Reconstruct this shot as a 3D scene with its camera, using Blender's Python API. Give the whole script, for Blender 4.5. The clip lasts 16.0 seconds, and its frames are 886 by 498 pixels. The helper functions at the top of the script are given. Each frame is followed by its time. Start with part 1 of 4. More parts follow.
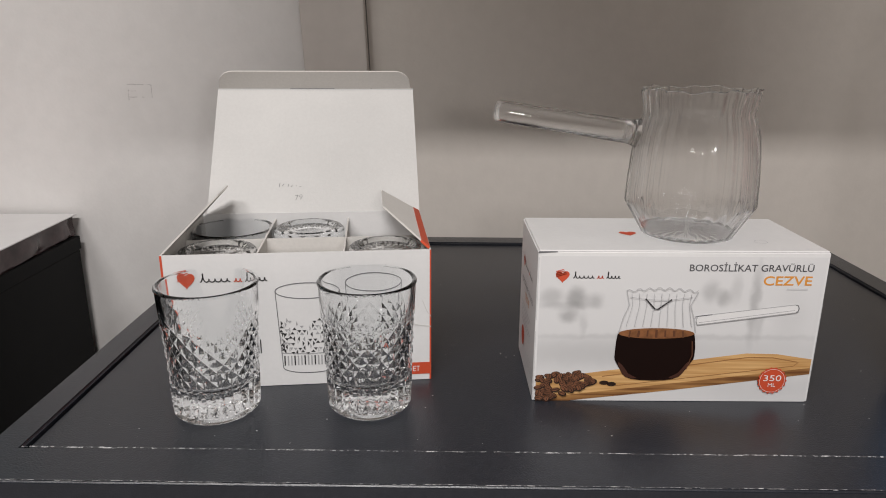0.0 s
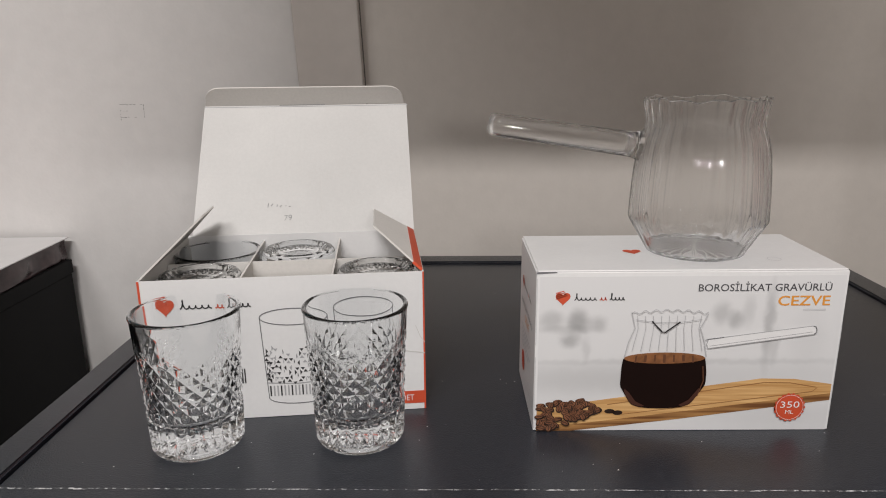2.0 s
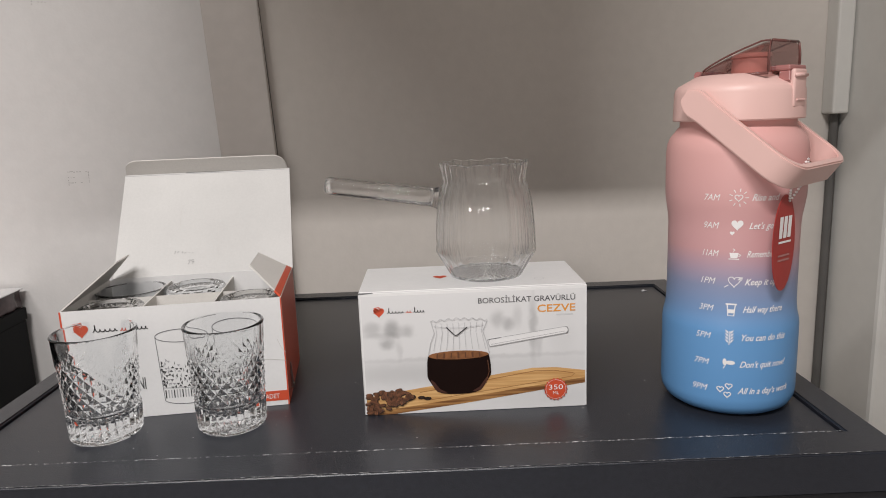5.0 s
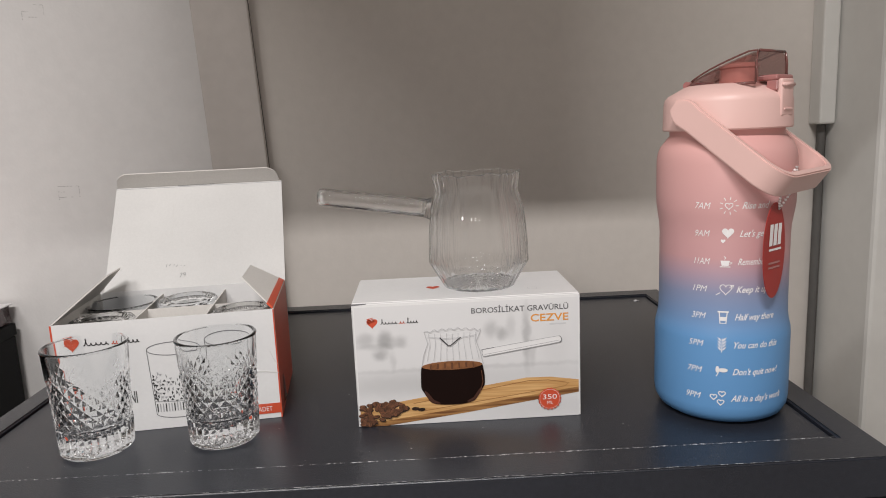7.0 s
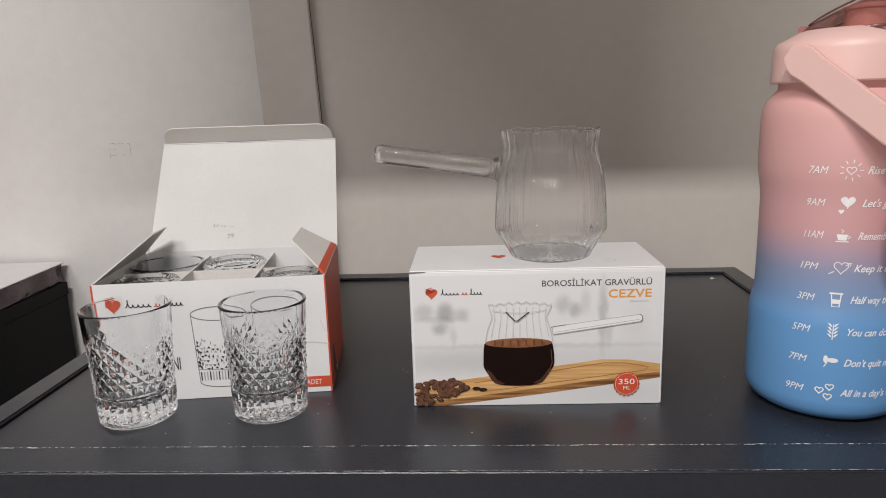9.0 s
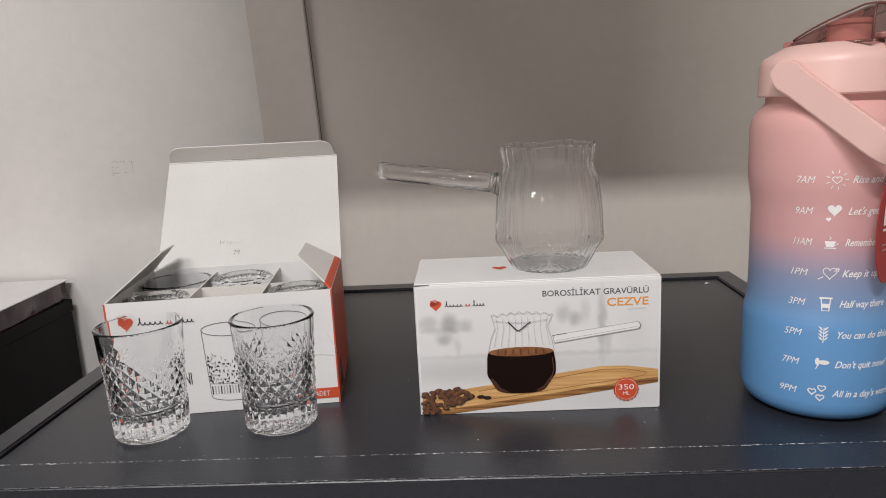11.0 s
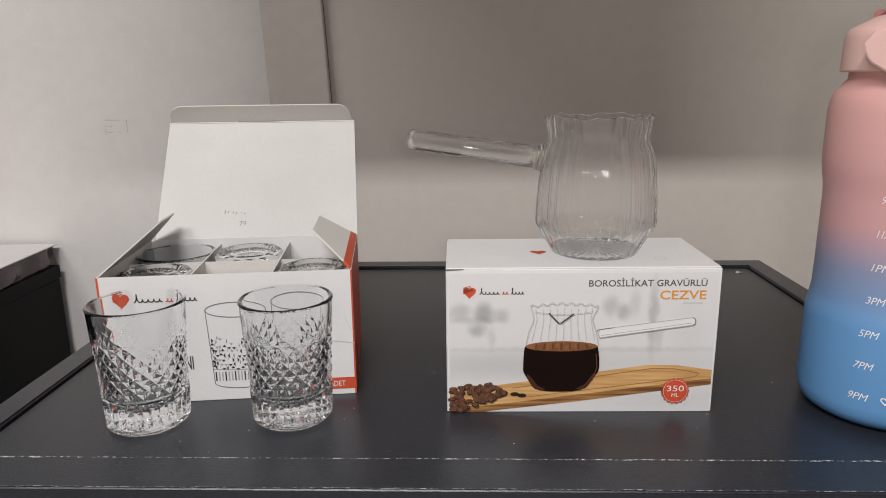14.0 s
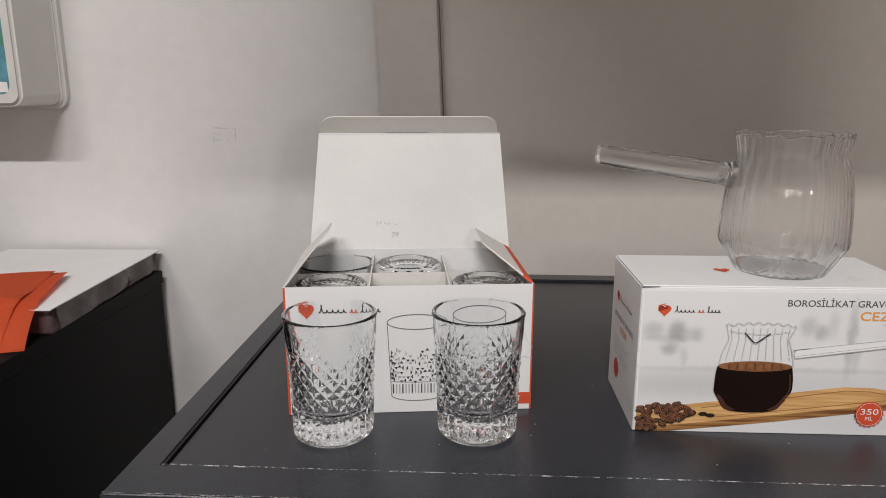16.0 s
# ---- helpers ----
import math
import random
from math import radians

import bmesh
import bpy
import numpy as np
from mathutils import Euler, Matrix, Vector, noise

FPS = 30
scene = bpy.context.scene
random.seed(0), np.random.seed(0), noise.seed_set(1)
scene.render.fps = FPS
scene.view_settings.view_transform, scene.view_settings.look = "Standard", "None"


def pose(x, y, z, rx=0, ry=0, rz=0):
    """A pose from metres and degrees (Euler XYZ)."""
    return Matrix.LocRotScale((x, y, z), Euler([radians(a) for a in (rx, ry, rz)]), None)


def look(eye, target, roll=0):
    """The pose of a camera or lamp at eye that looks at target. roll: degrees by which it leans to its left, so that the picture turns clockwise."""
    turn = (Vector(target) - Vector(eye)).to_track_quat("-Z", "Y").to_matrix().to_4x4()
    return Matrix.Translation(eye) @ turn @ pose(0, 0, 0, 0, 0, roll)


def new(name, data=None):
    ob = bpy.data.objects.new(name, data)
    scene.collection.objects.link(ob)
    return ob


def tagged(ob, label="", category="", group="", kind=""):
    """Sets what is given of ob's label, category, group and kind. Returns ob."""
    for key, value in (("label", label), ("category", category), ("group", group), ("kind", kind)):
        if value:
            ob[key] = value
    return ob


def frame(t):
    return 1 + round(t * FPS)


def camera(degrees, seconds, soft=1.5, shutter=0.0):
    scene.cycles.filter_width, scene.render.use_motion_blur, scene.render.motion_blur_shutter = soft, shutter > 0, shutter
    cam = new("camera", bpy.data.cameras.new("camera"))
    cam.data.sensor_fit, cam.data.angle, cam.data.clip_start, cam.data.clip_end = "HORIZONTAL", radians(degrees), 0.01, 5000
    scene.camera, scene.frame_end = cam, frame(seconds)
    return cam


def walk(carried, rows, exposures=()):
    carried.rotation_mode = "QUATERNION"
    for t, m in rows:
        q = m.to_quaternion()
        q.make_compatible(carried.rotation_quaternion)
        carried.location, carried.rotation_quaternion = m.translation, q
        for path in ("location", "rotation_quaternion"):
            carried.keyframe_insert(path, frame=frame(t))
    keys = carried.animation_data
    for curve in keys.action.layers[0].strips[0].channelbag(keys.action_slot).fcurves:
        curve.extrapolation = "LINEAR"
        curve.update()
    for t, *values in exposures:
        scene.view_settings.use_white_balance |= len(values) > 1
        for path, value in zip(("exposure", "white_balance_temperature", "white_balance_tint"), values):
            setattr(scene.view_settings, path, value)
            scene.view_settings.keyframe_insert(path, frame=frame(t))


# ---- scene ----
cam = camera(65.8, 16.0, soft=1.0)
PATH = [
    (0, (0.0, 0.015, 1.127), (-0.002, 1.935, 0.567), 0.3),
    (0.5, (-0.011, 0.022, 1.125), (-0.007, 1.961, 0.632), 0.3),
    (1, (-0.024, 0.036, 1.124), (-0.029, 1.971, 0.617), -0.0),
    (1.5, (-0.019, 0.046, 1.123), (-0.032, 1.976, 0.599), -0.0),
    (2, (0.009, 0.04, 1.123), (-0.014, 1.973, 0.61), -0.6),
    (2.5, (0.049, 0.014, 1.128), (0.013, 1.953, 0.638), -0.9),
    (3, (0.085, -0.018, 1.135), (0.05, 1.93, 0.683), -0.8),
    (3.5, (0.114, -0.049, 1.141), (0.084, 1.902, 0.704), -1.1),
    (4, (0.12, -0.083, 1.145), (0.158, 1.878, 0.753), -2.1),
    (4.2, (0.12, -0.094, 1.145), (0.154, 1.868, 0.758), -2.3),
    (6.3, (0.12, -0.108, 1.138), (0.157, 1.858, 0.768), -1.6),
    (6.5, (0.117, -0.107, 1.14), (0.153, 1.861, 0.786), -1.5),
    (7, (0.119, -0.106, 1.14), (0.181, 1.863, 0.796), -2.5),
    (7.5, (0.119, -0.102, 1.137), (0.188, 1.866, 0.785), -2.1),
    (8, (0.114, -0.089, 1.132), (0.146, 1.877, 0.767), -2.0),
    (8.5, (0.111, -0.065, 1.128), (0.067, 1.891, 0.713), -2.0),
    (9, (0.106, -0.053, 1.125), (0.023, 1.901, 0.707), -1.8),
    (11.3, (0.1, -0.069, 1.134), (0.032, 1.89, 0.735), -2.9),
    (11.5, (0.098, -0.068, 1.13), (0.019, 1.889, 0.724), -2.2),
    (12, (0.08, -0.044, 1.121), (0.024, 1.907, 0.688), -1.5),
    (12.5, (0.059, 0.001, 1.116), (0.066, 1.94, 0.624), 0.1),
    (13, (0.049, 0.021, 1.128), (0.075, 1.949, 0.598), -0.1),
    (13.5, (0.055, 0.005, 1.127), (0.09, 1.941, 0.628), 0.0),
    (14, (0.068, -0.014, 1.128), (0.026, 1.928, 0.651), -0.7),
    (14.5, (0.061, -0.024, 1.13), (-0.044, 1.916, 0.654), -0.6),
    (15, (-0.001, -0.013, 1.13), (-0.144, 1.924, 0.653), -1.2),
    (15.5, (-0.035, -0.011, 1.125), (-0.15, 1.929, 0.651), -1.3),
    (16, (-0.054, -0.014, 1.131), (-0.136, 1.934, 0.682), 0.1),
]
# the phone holds its picture a little darker where the white cartons fill it
EXPOSURES = [(0, -0.11), (2, -0.11), (3.5, -0.03), (12, -0.03), (13, -0.04), (15, -0.07), (16, -0.08)]
walk(cam, [(t, look(eye, target, roll)) for t, eye, target, roll in PATH], EXPOSURES)

# ---- light ----
world = bpy.data.worlds.new("room_air")
scene.world = world
world.use_nodes = True
world.node_tree.nodes["Background"].inputs[0].default_value = (0.9, 0.95, 1.0, 1)
world.node_tree.nodes["Background"].inputs[1].default_value = 0.03
scene.view_settings.exposure = 0.0
scene.cycles.caustics_refractive = scene.cycles.caustics_reflective = False


def area_lamp(name, eye, target, sx, sy, watts, colour):
    data = bpy.data.lights.new(name, "AREA")
    data.shape, data.size, data.size_y, data.energy, data.color = "RECTANGLE", sx, sy, watts, colour
    ob = new(name, data)
    ob.matrix_world = look(eye, target)
    return ob


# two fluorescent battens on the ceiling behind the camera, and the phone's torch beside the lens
area_lamp("ceiling_batten_light", (-0.15, -0.95, 2.62), (-0.15, -0.95, 0), 0.6, 0.075, 37, (1.0, 0.965, 0.945))
area_lamp("ceiling_batten_light", (-0.95, -0.95, 2.62), (-0.95, -0.95, 0), 0.6, 0.075, 22, (1.0, 0.965, 0.945))
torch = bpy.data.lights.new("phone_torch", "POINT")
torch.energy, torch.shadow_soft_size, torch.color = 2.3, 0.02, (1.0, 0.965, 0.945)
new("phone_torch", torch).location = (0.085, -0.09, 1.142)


# ---- materials ----
def material(name, colour, rough=0.5, metal=0.0, grain=0.06, scale=40.0, bump=0.0, bump_scale=400.0, big=0.05, big_scale=3.0, **more):
    """Principled paint with two scales of tone and a fine relief."""
    m = bpy.data.materials.new(name)
    m.use_nodes = True
    nodes, links = m.node_tree.nodes, m.node_tree.links
    bsdf = nodes["Principled BSDF"]
    bsdf.inputs["Roughness"].default_value = rough
    bsdf.inputs["Metallic"].default_value = metal
    coord = nodes.new("ShaderNodeTexCoord")
    last = None
    for amount, size, detail in ((grain, scale, 4), (big, big_scale, 3)):
        tex = nodes.new("ShaderNodeTexNoise")
        tex.inputs["Scale"].default_value, tex.inputs["Detail"].default_value = size, detail
        links.new(coord.outputs["Object"], tex.inputs["Vector"])
        span = nodes.new("ShaderNodeMapRange")
        span.inputs["From Min"].default_value, span.inputs["From Max"].default_value = 0.3, 0.7
        span.inputs["To Min"].default_value, span.inputs["To Max"].default_value = 1 - amount, 1 + amount
        links.new(tex.outputs["Fac"], span.inputs["Value"])
        mix = nodes.new("ShaderNodeVectorMath")
        mix.operation = "SCALE"
        if last is None:
            mix.inputs[0].default_value = colour
        else:
            links.new(last, mix.inputs[0])
        links.new(span.outputs[0], mix.inputs["Scale"])
        last = mix.outputs[0]
    links.new(last, bsdf.inputs["Base Color"])
    if bump:
        tex = nodes.new("ShaderNodeTexNoise")
        tex.inputs["Scale"].default_value, tex.inputs["Detail"].default_value = bump_scale, 3
        links.new(coord.outputs["Object"], tex.inputs["Vector"])
        b = nodes.new("ShaderNodeBump")
        b.inputs["Strength"].default_value, b.inputs["Distance"].default_value = bump, 0.0006
        links.new(tex.outputs["Fac"], b.inputs["Height"])
        links.new(b.outputs[0], bsdf.inputs["Normal"])
    for key, value in more.items():
        bsdf.inputs[key.replace("_", " ")].default_value = value
    return m


def glass(name, colour=(1, 1, 1), ior=1.47, rough=0.0, straight=0.0):
    """Clear glass; `straight` is the share of light that a thin wall lets through unbent."""
    m = bpy.data.materials.new(name)
    m.use_nodes = True
    nodes, links = m.node_tree.nodes, m.node_tree.links
    bsdf = nodes["Principled BSDF"]
    bsdf.inputs["Base Color"].default_value = (*colour, 1)
    bsdf.inputs["Transmission Weight"].default_value = 1
    bsdf.inputs["IOR"].default_value = ior
    bsdf.inputs["Roughness"].default_value = rough
    if straight:
        clear, mix = nodes.new("ShaderNodeBsdfTransparent"), nodes.new("ShaderNodeMixShader")
        clear.inputs[0].default_value = (*colour, 1)
        mix.inputs[0].default_value = straight
        links.new(bsdf.outputs[0], mix.inputs[1])
        links.new(clear.outputs[0], mix.inputs[2])
        links.new(mix.outputs[0], nodes["Material Output"].inputs[0])
    return m


def thin_glass(name, tint=(0.975, 0.98, 0.98, 1)):
    """A thin clear wall: light goes straight through, gloss grows towards the edges."""
    m = bpy.data.materials.new(name)
    m.use_nodes = True
    nodes, links = m.node_tree.nodes, m.node_tree.links
    nodes.remove(nodes["Principled BSDF"])
    clear, gloss, edge, mix = (nodes.new("ShaderNodeBsdf" + k) if k in ("Transparent", "Glossy") else nodes.new("ShaderNode" + k) for k in ("Transparent", "Glossy", "LayerWeight", "MixShader"))
    clear.inputs[0].default_value = tint
    gloss.inputs["Roughness"].default_value = 0.02
    edge.inputs["Blend"].default_value = 0.5
    steep, span = nodes.new("ShaderNodeMath"), nodes.new("ShaderNodeMapRange")
    steep.operation = "POWER"
    steep.inputs[1].default_value = 2.4
    span.inputs["To Min"].default_value, span.inputs["To Max"].default_value = 0.08, 0.95
    links.new(edge.outputs["Facing"], steep.inputs[0])
    links.new(steep.outputs[0], span.inputs["Value"])
    links.new(span.outputs[0], mix.inputs[0])
    links.new(clear.outputs[0], mix.inputs[1])
    links.new(gloss.outputs[0], mix.inputs[2])
    links.new(mix.outputs[0], nodes["Material Output"].inputs[0])
    return m


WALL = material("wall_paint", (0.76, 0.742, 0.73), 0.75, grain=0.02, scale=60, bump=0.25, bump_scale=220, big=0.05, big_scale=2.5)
# One even tone for the wall behind the cabinet, warmer and darker than WALL.
WARM_WALL = material("warm_darker_wall", (0.66, 0.615, 0.57), 0.75, grain=0.02, scale=60, bump=0.25, bump_scale=220, big=0.05, big_scale=2.5)
STRIP = material("strip_paint", (0.62, 0.575, 0.54), 0.6, grain=0.03, scale=50, bump=0.2, bump_scale=160, big=0.05)
WHITE_METAL = material("white_lacquer", (0.68, 0.67, 0.64), 0.4, grain=0.02, bump=0.05)
METAL = material("dark_powder_coat", (0.0205, 0.0225, 0.0295), 0.28, grain=0.12, scale=220, bump=0.35, bump_scale=900, big=0.15, big_scale=6)
BLACK = material("black_lacquer", (0.0045, 0.0045, 0.005), 0.55, Specular_IOR_Level=0.14, grain=0.1, bump=0.1, big=0.2)
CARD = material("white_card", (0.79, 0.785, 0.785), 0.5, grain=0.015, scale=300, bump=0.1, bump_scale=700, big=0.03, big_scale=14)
# Inside card darkened for the lid alone; its lower light is in the colour.
DIM_LID_CARD = material("dimmed_lid_card", (0.63, 0.622, 0.61), 0.6, grain=0.02, scale=400, bump=0.15, bump_scale=800, big=0.05, big_scale=12)
CARD_IN = material("raw_card", (0.70, 0.675, 0.645), 0.8, grain=0.03, scale=500, bump=0.15, bump_scale=900, big=0.04, big_scale=10)
RED = material("red_print", (0.62, 0.085, 0.035), 0.45, grain=0.03, big=0.05)
INK = material("black_ink", (0.03, 0.028, 0.03), 0.5)
TITLE_INK = material("dark_grey_ink", (0.085, 0.083, 0.09), 0.5)
GREY_INK = material("grey_ink", (0.16, 0.16, 0.17), 0.5)
PALE_INK = material("pale_grey_ink", (0.42, 0.42, 0.43), 0.5)
LIGHT_INK = material("light_grey_ink", (0.60, 0.60, 0.61), 0.5)
POT_INK = material("faint_outline_ink", (0.50, 0.50, 0.51), 0.5)
CREASE = material("creased_card", (0.63, 0.617, 0.597), 0.8)
ORANGE_INK = material("amber_ink", (0.72, 0.30, 0.05), 0.5)
WHITE_INK = material("white_ink", (0.85, 0.83, 0.83), 0.5)
PENCIL = material("pencil", (0.22, 0.22, 0.23), 0.7)
TAPE = material("tape_residue", (0.34, 0.33, 0.32), 0.7)
COFFEE = material("coffee_print", (0.010, 0.004, 0.003), 0.7, Specular_IOR_Level=0.1)
FOAM = material("coffee_edge_print", (0.24, 0.098, 0.038), 0.4, grain=0.3, scale=250)
STREAK = material("coffee_streak_print", (0.12, 0.045, 0.02), 0.5)
GLOW = material("brown_coffee_print", (0.055, 0.016, 0.008), 0.6)
GROOVE = material("board_groove_print", (0.33, 0.16, 0.055), 0.45)
BEAN = material("bean_print", (0.185, 0.078, 0.04), 0.4, grain=0.4, scale=300)
BEAN_DARK = material("dark_bean_print", (0.022, 0.010, 0.006), 0.45, grain=0.3, scale=300)
GLASS = glass("clear_glass", (0.985, 0.992, 0.995), 1.5, 0.035, 0.0)
THIN_GLASS = glass("thin_glass", (1.0, 1.0, 1.0), 1.44, 0.0, 0.14)
PINK = material("pink_plastic", (0.775, 0.51, 0.47), 0.42, grain=0.01, bump=0.03)
LID_CLEAR = thin_glass("tinted_clear_plastic", (0.72, 0.53, 0.51, 1))
ROSE = material("rose_plastic", (0.40, 0.17, 0.16), 0.25)
SMOKE = material("smoky_rose_edge", (0.17, 0.070, 0.062), 0.15)
TAG_RED = material("red_tag", (0.36, 0.035, 0.03), 0.4)
BEAD = material("bead_plastic", (0.82, 0.76, 0.75), 0.25)
PAPER = material("white_paper", (0.76, 0.75, 0.75), 0.8, grain=0.02)
ORANGE = material("orange_paper", (0.86, 0.135, 0.042), 0.75, grain=0.03)
WRAP = material("plastic_wrapped_sheets", (0.085, 0.055, 0.058), 0.22, grain=0.35, scale=60, bump=0.6, bump_scale=70, big=0.3, big_scale=20)
CORD = material("brown_cord", (0.10, 0.085, 0.075), 0.6)
GAP_TUBE = material("grey_gap_tube", (0.11, 0.105, 0.10), 0.6)
ROOM = material("beige_room_paint", (0.55, 0.52, 0.49), 0.8)
FLOOR = material("floor_tile", (0.32, 0.30, 0.285), 0.5, grain=0.05)
GREEN = material("green_print", (0.10, 0.32, 0.16), 0.3, grain=0.4, scale=60)
TEAL = material("teal_print", (0.12, 0.34, 0.42), 0.3, grain=0.3, scale=40)


def worn_edge():
    """Dark coat rubbed through to bright metal in flecks."""
    m = material("rubbed_edge", (0.05, 0.05, 0.056), 0.4)
    nodes, links = m.node_tree.nodes, m.node_tree.links
    bsdf = nodes["Principled BSDF"]
    coord = nodes.new("ShaderNodeTexCoord")
    tex = nodes.new("ShaderNodeTexNoise")
    tex.inputs["Scale"].default_value, tex.inputs["Detail"].default_value = 420, 5
    links.new(coord.outputs["Object"], tex.inputs["Vector"])
    ramp = nodes.new("ShaderNodeValToRGB")
    ramp.color_ramp.elements[0].position, ramp.color_ramp.elements[1].position = 0.46, 0.64
    ramp.color_ramp.elements[0].color = (0.055, 0.056, 0.062, 1)
    ramp.color_ramp.elements[1].color = (0.62, 0.62, 0.63, 1)
    links.new(tex.outputs["Fac"], ramp.inputs[0])
    links.new(ramp.outputs[0], bsdf.inputs["Base Color"])
    return m


RUBBED = worn_edge()


def bottle_fade():
    """Frosted plastic dyed pink above and blue below."""
    m = material("two_tone_frosted_plastic", (1, 1, 1), 0.5, grain=0.01)
    nodes, links = m.node_tree.nodes, m.node_tree.links
    bsdf = nodes["Principled BSDF"]
    coord = nodes.new("ShaderNodeTexCoord")
    axes = nodes.new("ShaderNodeSeparateXYZ")
    links.new(coord.outputs["Object"], axes.inputs[0])
    ramp = nodes.new("ShaderNodeValToRGB")
    span = nodes.new("ShaderNodeMapRange")
    span.inputs["From Min"].default_value, span.inputs["From Max"].default_value = 0.0, 0.24
    links.new(axes.outputs["Z"], span.inputs["Value"])
    links.new(span.outputs[0], ramp.inputs[0])
    e = ramp.color_ramp.elements
    e[0].position, e[0].color = 0.0, (0.135, 0.335, 0.64, 1)
    e[1].position, e[1].color = 1.0, (0.72, 0.395, 0.365, 1)
    for place, colour in ((0.30, (0.125, 0.305, 0.58, 1)), (0.44, (0.25, 0.29, 0.44, 1)), (0.56, (0.60, 0.335, 0.345, 1))):
        k = e.new(place)
        k.color = colour
    links.new(ramp.outputs[0], bsdf.inputs["Base Color"])
    return m


BOTTLE = bottle_fade()


def wood_print(name, low, high):
    m = material(name, (0.55, 0.30, 0.11), 0.45, grain=0.05)
    nodes, links = m.node_tree.nodes, m.node_tree.links
    bsdf = nodes["Principled BSDF"]
    coord = nodes.new("ShaderNodeTexCoord")
    turn = nodes.new("ShaderNodeMapping")
    turn.inputs["Rotation"].default_value = (0, radians(9), 0)
    turn.inputs["Scale"].default_value = (12, 1, 260)
    links.new(coord.outputs["Object"], turn.inputs["Vector"])
    tex = nodes.new("ShaderNodeTexNoise")
    tex.inputs["Scale"].default_value = 1.5
    links.new(turn.outputs[0], tex.inputs["Vector"])
    ramp = nodes.new("ShaderNodeValToRGB")
    ramp.color_ramp.elements[0].color = low
    ramp.color_ramp.elements[1].color = high
    ramp.color_ramp.elements[0].position, ramp.color_ramp.elements[1].position = 0.35, 0.65
    links.new(tex.outputs["Fac"], ramp.inputs[0])
    links.new(ramp.outputs[0], bsdf.inputs["Base Color"])
    return m


WOOD = wood_print("bamboo_print", (0.50, 0.26, 0.09, 1), (0.74, 0.46, 0.20, 1))
WOOD_EDGE = wood_print("bamboo_edge_print", (0.16, 0.065, 0.022, 1), (0.46, 0.24, 0.085, 1))


def kitchen_print():
    """The blurred pale kitchen printed on the carton: soft grey blots on white, a pale worktop below."""
    m = material("blurred_kitchen_print", (0.8, 0.8, 0.8), 0.4)
    nodes, links = m.node_tree.nodes, m.node_tree.links
    bsdf = nodes["Principled BSDF"]
    coord = nodes.new("ShaderNodeTexCoord")
    # uneven outlines for the blots
    cloud = nodes.new("ShaderNodeTexNoise")
    cloud.inputs["Scale"].default_value, cloud.inputs["Detail"].default_value = 120, 2
    links.new(coord.outputs["Object"], cloud.inputs["Vector"])
    swing = nodes.new("ShaderNodeVectorMath")
    swing.operation = "MULTIPLY_ADD"
    swing.inputs[1].default_value = (0.005, 0, 0.004)
    swing.inputs[2].default_value = (-0.0025, 0, -0.002)
    links.new(cloud.outputs["Color"], swing.inputs[0])
    bent = nodes.new("ShaderNodeVectorMath")
    bent.operation = "ADD"
    links.new(coord.outputs["Object"], bent.inputs[0])
    links.new(swing.outputs[0], bent.inputs[1])
    tone = None
    # place (u, v), half size (u, v), depth of grey
    for u, v, du, dv, depth in ((0.010, 0.074, 0.008, 0.006, 0.20), (0.026, 0.073, 0.007, 0.008, 0.34), (0.038, 0.072, 0.006, 0.005, 0.22), (0.020, 0.068, 0.022, 0.003, 0.16),
                                (0.021, 0.061, 0.007, 0.005, 0.28), (0.031, 0.055, 0.003, 0.009, 0.12), (0.112, 0.078, 0.006, 0.008, 0.20), (0.121, 0.074, 0.005, 0.006, 0.26),
                                (0.128, 0.080, 0.004, 0.010, 0.12), (0.141, 0.070, 0.0035, 0.028, 0.24), (0.146, 0.056, 0.003, 0.012, 0.14), (0.090, 0.0465, 0.13, 0.0022, 0.10),
                                (0.090, 0.036, 0.13, 0.012, 0.09), (0.165, 0.060, 0.012, 0.02, 0.05), (0.030, 0.034, 0.05, 0.012, 0.08), (0.150, 0.010, 0.05, 0.010, 0.06)):
        shift = nodes.new("ShaderNodeVectorMath")
        shift.operation = "SUBTRACT"
        shift.inputs[1].default_value = (u, 0, v)
        links.new(bent.outputs[0], shift.inputs[0])
        size = nodes.new("ShaderNodeVectorMath")
        size.operation = "MULTIPLY"
        size.inputs[1].default_value = (1 / du, 0, 1 / dv)
        links.new(shift.outputs[0], size.inputs[0])
        away = nodes.new("ShaderNodeVectorMath")
        away.operation = "LENGTH"
        links.new(size.outputs[0], away.inputs[0])
        span = nodes.new("ShaderNodeMapRange")
        span.interpolation_type = "SMOOTHSTEP"
        span.inputs["From Min"].default_value, span.inputs["From Max"].default_value = 0.2, 1.4
        span.inputs["To Min"].default_value, span.inputs["To Max"].default_value = 1 - 1.25 * depth, 1
        links.new(away.outputs["Value"], span.inputs["Value"])
        if tone is None:
            tone = span.outputs[0]
        else:
            mul = nodes.new("ShaderNodeMath")
            mul.operation = "MULTIPLY"
            links.new(tone, mul.inputs[0])
            links.new(span.outputs[0], mul.inputs[1])
            tone = mul.outputs[0]
    paint = nodes.new("ShaderNodeVectorMath")
    paint.operation = "SCALE"
    paint.inputs[0].default_value = (0.72, 0.717, 0.722)
    links.new(tone, paint.inputs["Scale"])
    links.new(paint.outputs[0], bsdf.inputs["Base Color"])
    return m


KITCHEN = kitchen_print()


